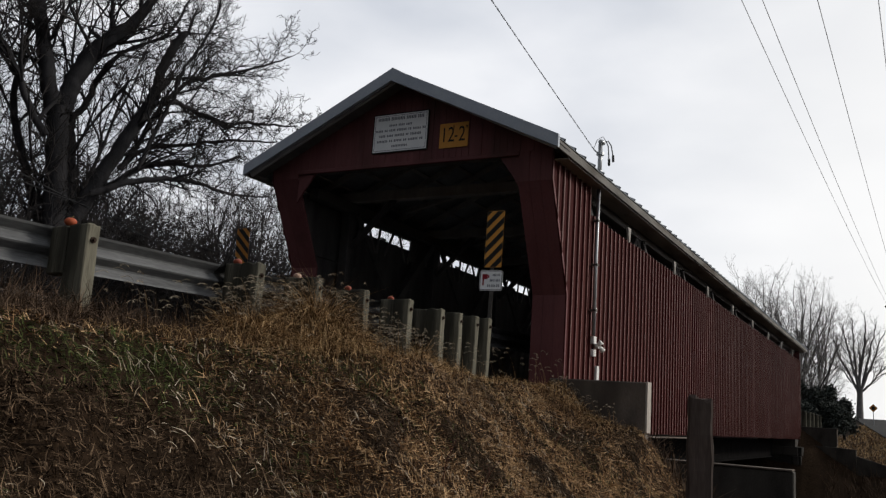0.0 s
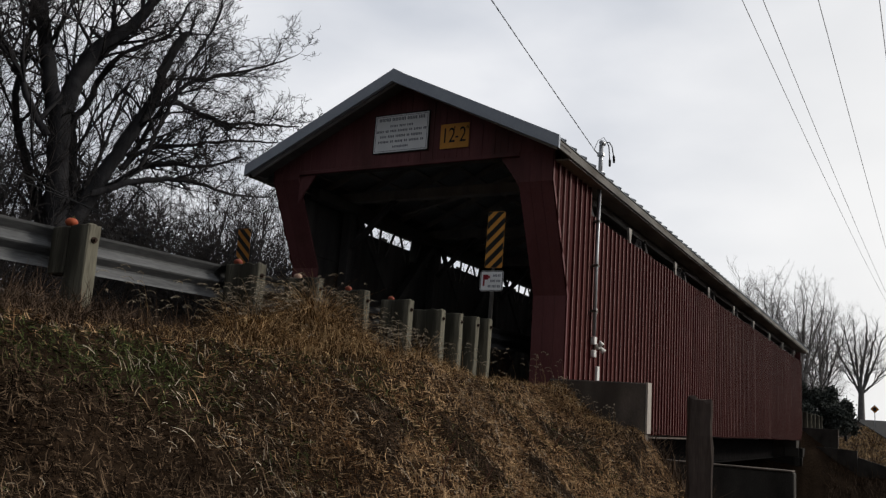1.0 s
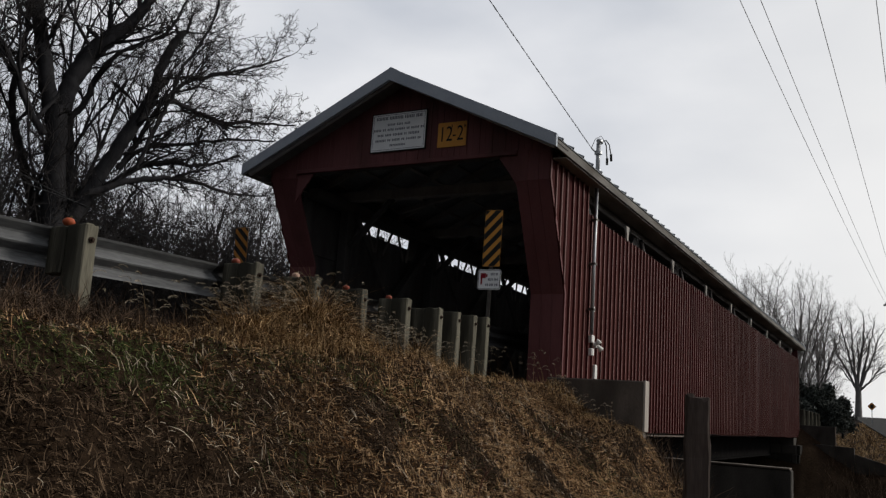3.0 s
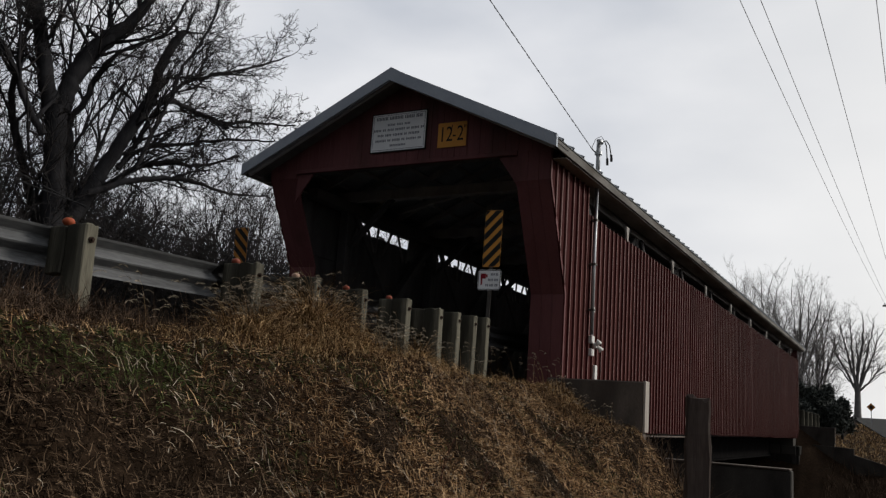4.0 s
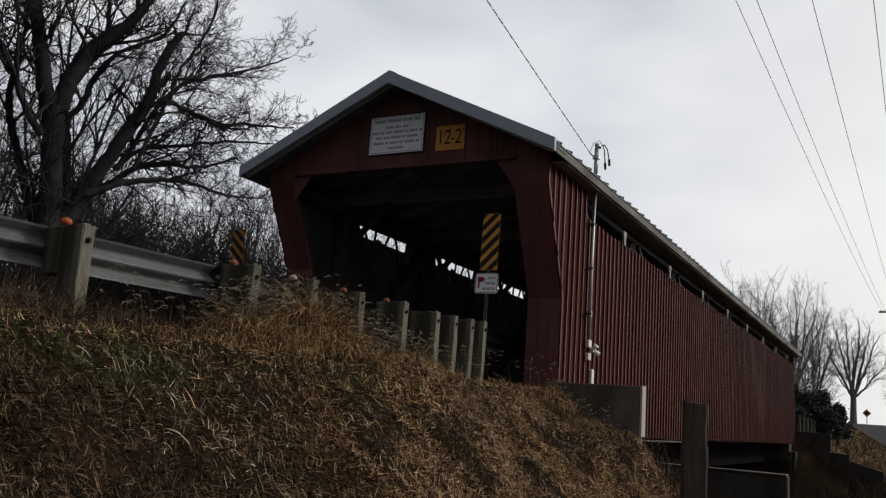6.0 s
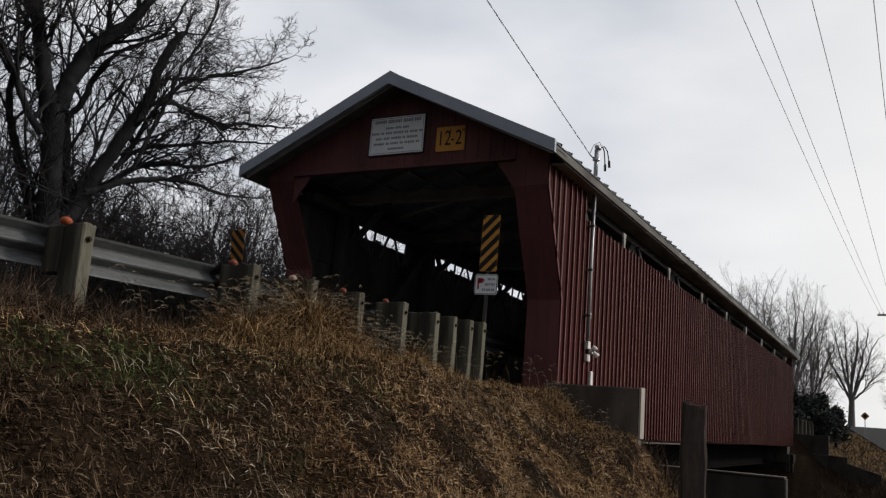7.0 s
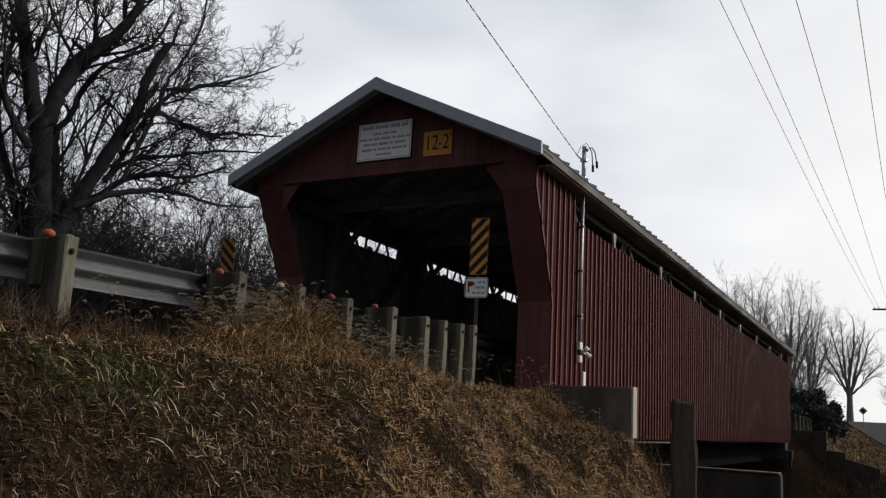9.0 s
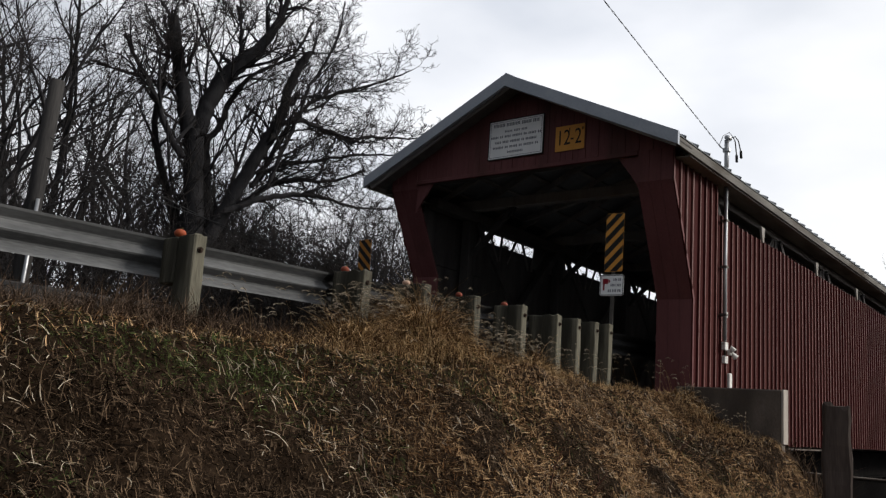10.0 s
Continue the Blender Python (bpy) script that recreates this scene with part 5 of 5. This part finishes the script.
def evergreen(x, y, z, w, h, seed):
    """A dense cedar bush: a stem and many small leaf sprays in uneven clumps."""
    rng = np.random.default_rng(seed)
    t = thing("evergreen_bush", None, "dense dark evergreen bush beyond the bridge", "bush", "evergreen bushes beyond the bridge")
    part("stem", tube([(x, y, z - 0.4), (x, y, z + h * 0.8)], [0.09, 0.02], 7), BARK, t)
    c = rng.uniform(0, 1, (70, 3))
    a = c[:, 0] * math.tau
    hh = c[:, 1] ** 0.8
    rr = w * 0.5 * (1 - hh) ** 0.6 * (0.55 + 0.5 * c[:, 2])
    cen = np.stack([x + rr * np.cos(a), y + rr * np.sin(a), z + 0.15 + hh * h * 0.95], 1)
    n = 60
    p = (cen[:, None] + rng.normal(0, 0.16, (70, n, 3)) * (1, 1, 0.9)).reshape(-1, 3)
    u, v = rng.normal(0, 0.055, (len(p), 3)), rng.normal(0, 0.04, (len(p), 3))
    quad = np.stack([p - u, p + v, p + u, p - v], 1).reshape(-1, 3)
    arrays("foliage", quad, np.arange(len(quad)).reshape(-1, 4), EVERGREEN, t, kind="stuff")


for k, (x, y, w, h) in enumerate(((-1.6, 47, 1.9, 2.9), (-0.7, 46.2, 1.7, 2.5), (0.1, 47, 1.8, 2.7), (0.85, 47.5, 1.3, 1.9), (-2.5, 48, 1.8, 2.6), (0.5, 46, 1.1, 1.5), (-1.1, 45.4, 1.3, 1.6))):
    evergreen(x, y, 0.45, w, h, 50 + k)

# ---- grass ----
class Lie:
    """Ground height read from a fine grid."""

    def __init__(self, x0, x1, y0, y1, step):
        self.x0, self.y0, self.step = x0, y0, step
        self.nx, self.ny = int((x1 - x0) / step) + 2, int((y1 - y0) / step) + 2
        self.z = np.array([[ground_z(x0 + i * step, y0 + j * step) for i in range(self.nx)] for j in range(self.ny)])

    def at(self, x, y):
        u, v = (x - self.x0) / self.step, (y - self.y0) / self.step
        i, j = np.clip(u.astype(int), 0, self.nx - 2), np.clip(v.astype(int), 0, self.ny - 2)
        a, b = np.clip(u - i, 0, 1), np.clip(v - j, 0, 1)
        z = self.z
        return z[j, i] * (1 - a) * (1 - b) + z[j, i + 1] * a * (1 - b) + z[j + 1, i] * (1 - a) * b + z[j + 1, i + 1] * a * b


def blades(name, label, x, y, z, length, width, az, e0, bend, material, rng, lie=None, curl=0.5, joints=3, hug=1.0):
    """Curled pointed ribbons in two or three joints, rooted at x, y, z and leaning along az. hug: how closely they follow the slope."""
    n = len(x)
    p = np.stack([x, y, z], 1)
    slope = np.zeros(n)
    if lie is not None:  # lie along the slope, not into it
        c, d = np.cos(az), np.sin(az)
        slope = (lie.at(x + 0.12 * c, y + 0.12 * d) - lie.at(x - 0.05 * c, y - 0.05 * d)) / 0.17 * hug
    s = np.stack([-np.sin(az), np.cos(az), rng.normal(0, 0.6, n)], 1) * (width / 2)[:, None]
    a, e = az, e0
    rows = [p - s, p + s]
    for thin in (0.9, 0.6, 0.0)[3 - joints:]:
        h = np.stack([np.cos(a), np.sin(a), slope], 1)
        p = p + (length * 1.08 / joints)[:, None] * (np.cos(e)[:, None] * h + np.sin(e)[:, None] * np.array([0, 0, 1.0]))
        rows += [p - s * thin, p + s * thin] if thin else [p]
        a, e = a + rng.normal(0, curl * 0.6, n), e - bend * 0.6
    v = np.stack(rows, 1).reshape(-1, 3)
    o = np.arange(n)[:, None] * (2 * joints + 1)
    tris = [t for k in range(0, 2 * joints - 2, 2) for t in ((k, k + 1, k + 3), (k, k + 3, k + 2))] + [(2 * joints - 2, 2 * joints - 1, 2 * joints)]
    f = np.concatenate([o + np.array(t) for t in tris], 1).reshape(-1, 3)
    return tagged(arrays(name, v, f, material), label, "grass", kind="stuff")


def field(x, y, scale, seed):
    """Smooth random values in about 0 to 1 over the ground, from a few waves."""
    rng = np.random.default_rng(seed)
    out = np.zeros_like(x)
    for k in range(7):
        a, f, ph = rng.uniform(0, math.tau), scale * rng.uniform(0.6, 1.8), rng.uniform(0, math.tau)
        out += np.sin((x * math.cos(a) + y * math.sin(a)) * f + ph)
    return 0.5 + out / 7


def bank_grass():
    rng = np.random.default_rng(2)
    lie = Lie(-1.4, 6.2, -14.2, 4.2, 0.06)

    def spots(n, x0, x1, y0, y1):
        x, y = rng.uniform(x0, x1, n), rng.uniform(y0, y1, n)
        return x, y

    # matted dry grass: fallen every way in swirls, thin in the hollows
    x, y = (np.concatenate(q) for q in zip(spots(275000, -0.75, 2.9, -11.2, 0.2), spots(16000, 2.9, 4.3, -12.9, 0.2), spots(8000, -0.75, 2.9, -12.9, -11.2)))
    keep = field(x, y, 3.2, 1) * 0.8 + rng.uniform(0, 1, len(x)) * 0.6 > 0.22
    keep &= ~((x < 1.45) & (y > -0.38) & (x > -0.12))
    x, y = x[keep], y[keep]
    n = len(x)
    swirl = (field(x, y, 2.6, 3) - 0.5) * 5.0
    habit = rng.uniform(0, 1, n)  # most blades lie across the slope, some every way, some stand
    az = np.where(habit < 0.5, 0.5 + 0.2 * swirl + rng.normal(0, 0.45, n), rng.uniform(0, math.tau, n))
    hug = np.where(habit < 0.5, rng.uniform(0, 0.8, n), 1.0)
    tuft = field(x, y, 7.0, 6)
    ln = rng.gamma(4.5, 0.0145, n).clip(0.025, 0.14) * (0.65 + 0.7 * tuft)
    patch = np.exp(-(((x - 0.30) / 0.30) ** 2) - (((y + 9.0) / 1.5) ** 2)) + 0.8 * np.exp(-(((x - 0.25) / 0.22) ** 2) - (((y + 6.6) / 0.7) ** 2))
    green = patch + 0.30 * (field(x, y, 1.7, 9) > 0.66) > rng.uniform(0.12, 1.15, n)
    e0 = np.radians(np.where(habit < 0.5, rng.uniform(-8, 30, n), np.where(habit < 0.85, rng.uniform(0, 45, n), rng.uniform(30, 80, n))))
    bend = np.radians(rng.uniform(-25, 60, n))
    hollow = field(x, y, 5.5, 21) < rng.uniform(0.20, 0.40, n)
    ln = np.where(hollow, ln * 0.7, ln)
    # dark brown dead mat low on the bank beside the path, tan grass towards the bridge
    dull = (1.0 * np.exp(-(((y + 9.7) / 1.9) ** 2) - (((x - 1.3) / 0.8) ** 2)) + 1.0 * (field(x, y, 1.3, 17) - 0.45)) > rng.uniform(0.1, 0.75, n)
    dull |= hollow
    for sel, mat, name, label in ((~green & ~dull, GRASS, "dry_grass", "matted dry brown and tan grass on the bank"), (~green & dull, BROWN, "brown_grass", "dark brown dead grass matted on the bank"), (green, GREEN, "green_grass", "short green grass patch on the bank")):
        xs, ys = x[sel], y[sel]
        blades(name, label, xs, ys, lie.at(xs, ys) - 0.004, ln[sel] * (0.62 if mat is GREEN else 1.0), rng.gamma(4.5, 0.00120, len(xs)).clip(0.0025, 0.0105), az[sel], e0[sel], bend[sel], mat, rng, lie, 1.3, 2, hug[sel])
    # bleached straws lying on top
    x, y = spots(9000, -0.6, 3.6, -12.6, -0.5)
    want = field(x, y, 2.4, 33) > rng.uniform(0.25, 0.75, len(x))
    x, y = x[want], y[want]
    n = len(x)
    blades("straw", "bleached straws scattered on the matted grass", x, y, lie.at(x, y) + 0.02, rng.uniform(0.04, 0.12, n), rng.uniform(0.003, 0.006, n), rng.uniform(0, math.tau, n), np.radians(rng.uniform(0, 25, n)), np.radians(rng.uniform(0, 40, n)), STRAW, rng, lie)
    # tussocks: longer blades that fan out and fall over
    m = 900
    cx, cy = spots(m, -0.55, 3.6, -12.6, -0.5)
    want = field(cx, cy, 1.8, 12) > 0.34
    cx, cy = cx[want], cy[want]
    per = 50
    ox, oy = rng.normal(0, 0.065, len(cx) * per), rng.normal(0, 0.065, len(cx) * per)
    x, y = np.repeat(cx, per) + ox, np.repeat(cy, per) + oy
    n = len(x)
    lay = np.repeat(0.5 + rng.normal(0, 0.8, len(cx)), per)
    az = np.arctan2(oy + 0.10 * np.sin(lay), ox + 0.10 * np.cos(lay)) + rng.normal(0, 0.7, n)
    size = np.repeat(rng.uniform(0.5, 1.35, len(cx)), per)
    ln, wd, e0, bend = rng.uniform(0.05, 0.13, n) * size, rng.uniform(0.003, 0.0065, n), np.radians(rng.uniform(-5, 45, n)), np.radians(rng.uniform(0, 70, n))
    dull = np.repeat(np.where((cy < -8.6) & (cx > 0.6), 0.9, 0.22) > rng.uniform(0, 1, len(cx)), per)
    for sel, mat, label in ((~dull, GRASS, "fallen tussocks of long tan grass on the bank"), (dull, BROWN, "fallen tussocks of dark brown grass on the bank")):
        blades("dry_grass", label, x[sel], y[sel], lie.at(x[sel], y[sel]) - 0.004, ln[sel], wd[sel], az[sel], e0[sel], bend[sel], mat, rng, lie, 1.1, 2, 0.5)
    # tall golden clumps along the posts, blown to one side
    for cx, cy, sx, sy, cnt, h0, h1, lab in (
        (-0.36, -5.95, 0.08, 0.13, 3600, 0.74, 1.14, "tall golden grass hump leaning over between the posts"),
        (-0.34, -6.9, 0.10, 0.20, 2600, 0.48, 0.80, "tall golden grass clump below the posts"),
        (-0.02, -6.2, 0.14, 0.45, 3200, 0.24, 0.48, "golden grass spilling down from the posts"),
        (-0.1, -4.1, 0.2, 0.5, 1300, 0.14, 0.32, "tan grass below the posts"),
        (-0.30, -3.95, 0.09, 0.16, 1300, 0.42, 0.68, "golden grass clump standing against the posts"),
        (-0.15, -2.4, 0.25, 0.8, 1900, 0.10, 0.24, "tan grass at the foot of the posts"),
        (-0.2, -7.8, 0.25, 0.5, 1000, 0.15, 0.32, "brown grass at the foot of the posts"),
        (0.6, -0.8, 0.5, 0.3, 1500, 0.12, 0.28, "dry weeds beside the wing wall"),
    ):
        x, y = rng.normal(cx, sx, cnt), rng.normal(cy, sy, cnt)
        x = np.clip(x, -0.66, None)
        y = np.minimum(y, -0.40)
        d = np.exp(-((x - cx) / sx) ** 2 / 2 - ((y - cy) / sy) ** 2 / 2)
        az = np.where(rng.uniform(0, 1, cnt) < 0.5, rng.normal(-1.6, 0.9, cnt), rng.uniform(0, math.tau, cnt))
        blades("tall_grass", lab, x, y, lie.at(x, y) - 0.01, rng.uniform(h0, h1, cnt) * (0.5 + 0.5 * d), rng.uniform(0.0028, 0.0055, cnt), az, np.radians(rng.uniform(38, 88, cnt)), np.radians(rng.uniform(30, 110, cnt)), GOLD, rng, None, 0.6)
    # dark dead weeds under the rail
    x, y = (np.concatenate(q) for q in zip(spots(9000, -1.0, 0.0, -13, -5.8), spots(9000, -0.68, -0.25, -11.5, -6.2)))
    blades("dead_weeds", "dark dead weeds under the guardrail", x, y, lie.at(x, y) - 0.01, rng.uniform(0.06, 0.24, len(x)) + np.where(x < -0.2, rng.uniform(0, 0.2, len(x)), 0), rng.uniform(0.003, 0.006, len(x)), rng.uniform(0, math.tau, len(x)), np.radians(rng.uniform(25, 85, len(x))), np.radians(rng.uniform(0, 80, len(x))), WEED, rng, lie)
    # foxtails: thin stalks whose plumes nod down the wind
    y = np.concatenate([rng.normal(-6.2, 0.6, 270), rng.normal(-4.1, 0.3, 150), rng.uniform(-8.3, -0.5, 150), rng.uniform(-1.3, -0.45, 60)])
    x = np.concatenate([rng.normal(-0.28, 0.26, 270), rng.normal(-0.35, 0.18, 150), rng.normal(-0.38, 0.2, 150), rng.uniform(0, 1.2, 60)])
    cnt = len(x)
    x = np.clip(x, -0.66, None)
    z = lie.at(x, y)
    h = rng.uniform(0.22, 0.52, cnt) + 0.19 * np.exp(-((y + 6.2) / 0.8) ** 2) - 0.12 * (x > 0.2)
    az = rng.normal(-1.9, 0.35, cnt)
    e0 = np.radians(rng.uniform(66, 88, cnt))
    blades("seed_stalk", "thin pale grass stalks along the posts", x, y, z, h, np.full(cnt, 0.0035), az, e0, np.radians(rng.uniform(5, 22, cnt)), GOLD, rng, None, 0.0)
    # the plume: many short hairs round an arching tip
    step, hairs = 7, 7
    tip = np.stack([x, y, z], 1)
    e = e0.copy()
    for k in range(3):
        tip = tip + (h * 0.36)[:, None] * np.stack([np.cos(e) * np.cos(az), np.cos(e) * np.sin(az), np.sin(e)], 1)
        e = e - np.radians(8)
    size = rng.uniform(0.009, 0.016, cnt)
    e = np.radians(rng.uniform(25, 50, cnt))
    px, py, pz, pa, pe = [], [], [], [], []
    for k in range(step):
        for j in range(hairs):
            px.append(tip[:, 0]), py.append(tip[:, 1]), pz.append(tip[:, 2])
            pa.append(az + rng.normal(0, 0.38, cnt)), pe.append(e + rng.normal(0, 0.32, cnt))
        tip = tip + size[:, None] * np.stack([np.cos(e) * np.cos(az), np.cos(e) * np.sin(az), np.sin(e)], 1)
        e = e - np.radians(12)
    px, py, pz, pa, pe = (np.concatenate(q) for q in (px, py, pz, pa, pe))
    m = len(px)
    blades("seed_head", "nodding pale plumes of foxtail grass", px, py, pz, rng.uniform(0.014, 0.028, m), rng.uniform(0.0016, 0.003, m), pa, pe, np.zeros(m), SEED, rng, None, 0.2, 2)


def far_grass():
    rng = np.random.default_rng(9)
    n = 16000
    y = 32.3 + 62 * rng.uniform(0, 1, n) ** 1.6
    x = rng.uniform(0.6, 5.5, n)
    keep = np.array([x[i] < road_x(y[i]) - 2.6 and (y[i] > 36 or x[i] > 1.5) for i in range(n)])
    x, y = x[keep], y[keep]
    z = np.array([ground_z(a, b) for a, b in zip(x, y)])
    n = len(x)
    blades("dry_grass", "golden dry grass slope beyond the creek", x, y, z - 0.02, rng.uniform(0.12, 0.3, n), rng.uniform(0.015, 0.03, n) * (y / 40), rng.uniform(0, math.tau, n), np.radians(rng.uniform(30, 80, n)), np.radians(rng.uniform(10, 80, n)), GOLD, rng, None, 0.5, 2)
    # dark weeds on the creek side
    n = 26000
    x, y = rng.uniform(1.2, 8.0, n), np.concatenate([rng.uniform(-2.2, 9.0, 15000), rng.uniform(9, 33, 11000)])
    keep = (x - 1.4) * 0.9 > -(y + 0.0)
    x, y = x[keep], y[keep]
    z = np.array([ground_z(a, b) for a, b in zip(x, y)])
    n = len(x)
    blades("dead_weeds", "dark brown dead weeds on the creek bank", x, y, z - 0.02, rng.uniform(0.2, 0.7, n), rng.uniform(0.008, 0.024, n), rng.uniform(0, math.tau, n), np.radians(rng.uniform(30, 88, n)), np.radians(rng.uniform(0, 80, n)), WEED, rng, None, 0.5, 2)


def verge_grass():
    """Coarser grass round the low side and along the far side of the road."""
    rng = np.random.default_rng(15)
    for label, n, x0, x1, y0, y1 in (("coarse dry grass on the low side of the bank", 15000, 4.3, 9, -20, 0.5), ("coarse dry grass along the bank behind", 10000, -1.2, 4.3, -22, -12.9), ("dry weedy grass on the verge across the road", 10000, -13, -6.6, -16, 2)):
        x, y = rng.uniform(x0, x1, n), rng.uniform(y0, y1, n)
        keep = field(x, y, 1.1, 5) + rng.uniform(-0.3, 0.3, n) > 0.2
        x, y = x[keep], y[keep]
        z = np.array([ground_z(a, b) for a, b in zip(x, y)])
        n = len(x)
        blades("dry_grass", label, x, y, z - 0.02, rng.uniform(0.1, 0.28, n), rng.uniform(0.010, 0.018, n), rng.uniform(0, math.tau, n), np.radians(rng.uniform(15, 75, n)), np.radians(rng.uniform(10, 90, n)), GRASS if x0 > -5 else WEED, rng, None, 0.5, 2)


WEED = surface("dead_weed_stems", (0.035, 0.024, 0.017), (0.12, 0.082, 0.055), 1.5, 0.9, 0.0, 0.0, 9, island=0.6, spec=0.03)
bank_grass()
verge_grass()
far_grass()


def canes():
    """Thin red-brown bramble canes that stand out of the lower bank."""
    rng = random.Random(6)
    for x, y in ((1.55, -6.0), (1.75, -5.75), (1.35, -6.3), (1.95, -5.3), (1.1, -3.2), (2.2, -4.6)):
        z = ground_z(x, y)
        b = thing("bramble_cane", pose(x, y, z), "thin red-brown bramble cane on the grassy bank", "weed", "bramble canes on the bank")
        h, dx, dy = rng.uniform(0.22, 0.4), rng.uniform(0.02, 0.2), rng.uniform(-0.1, 0.14)
        part("stem", tube([(0, 0, -0.05), (dx * 0.3, dy * 0.3, h * 0.5), (dx, dy, h)], [0.006, 0.0045, 0.002], 5), CANE, b)
        for k in range(3):
            t = rng.uniform(0.3, 0.8)
            a = rng.uniform(0, math.tau)
            q = (dx * t * 0.8, dy * t * 0.8, h * t)
            part("side_stem", tube([q, (q[0] + 0.07 * math.cos(a), q[1] + 0.07 * math.sin(a), q[2] + 0.07)], [0.0035, 0.0015], 4), CANE, b)


canes()
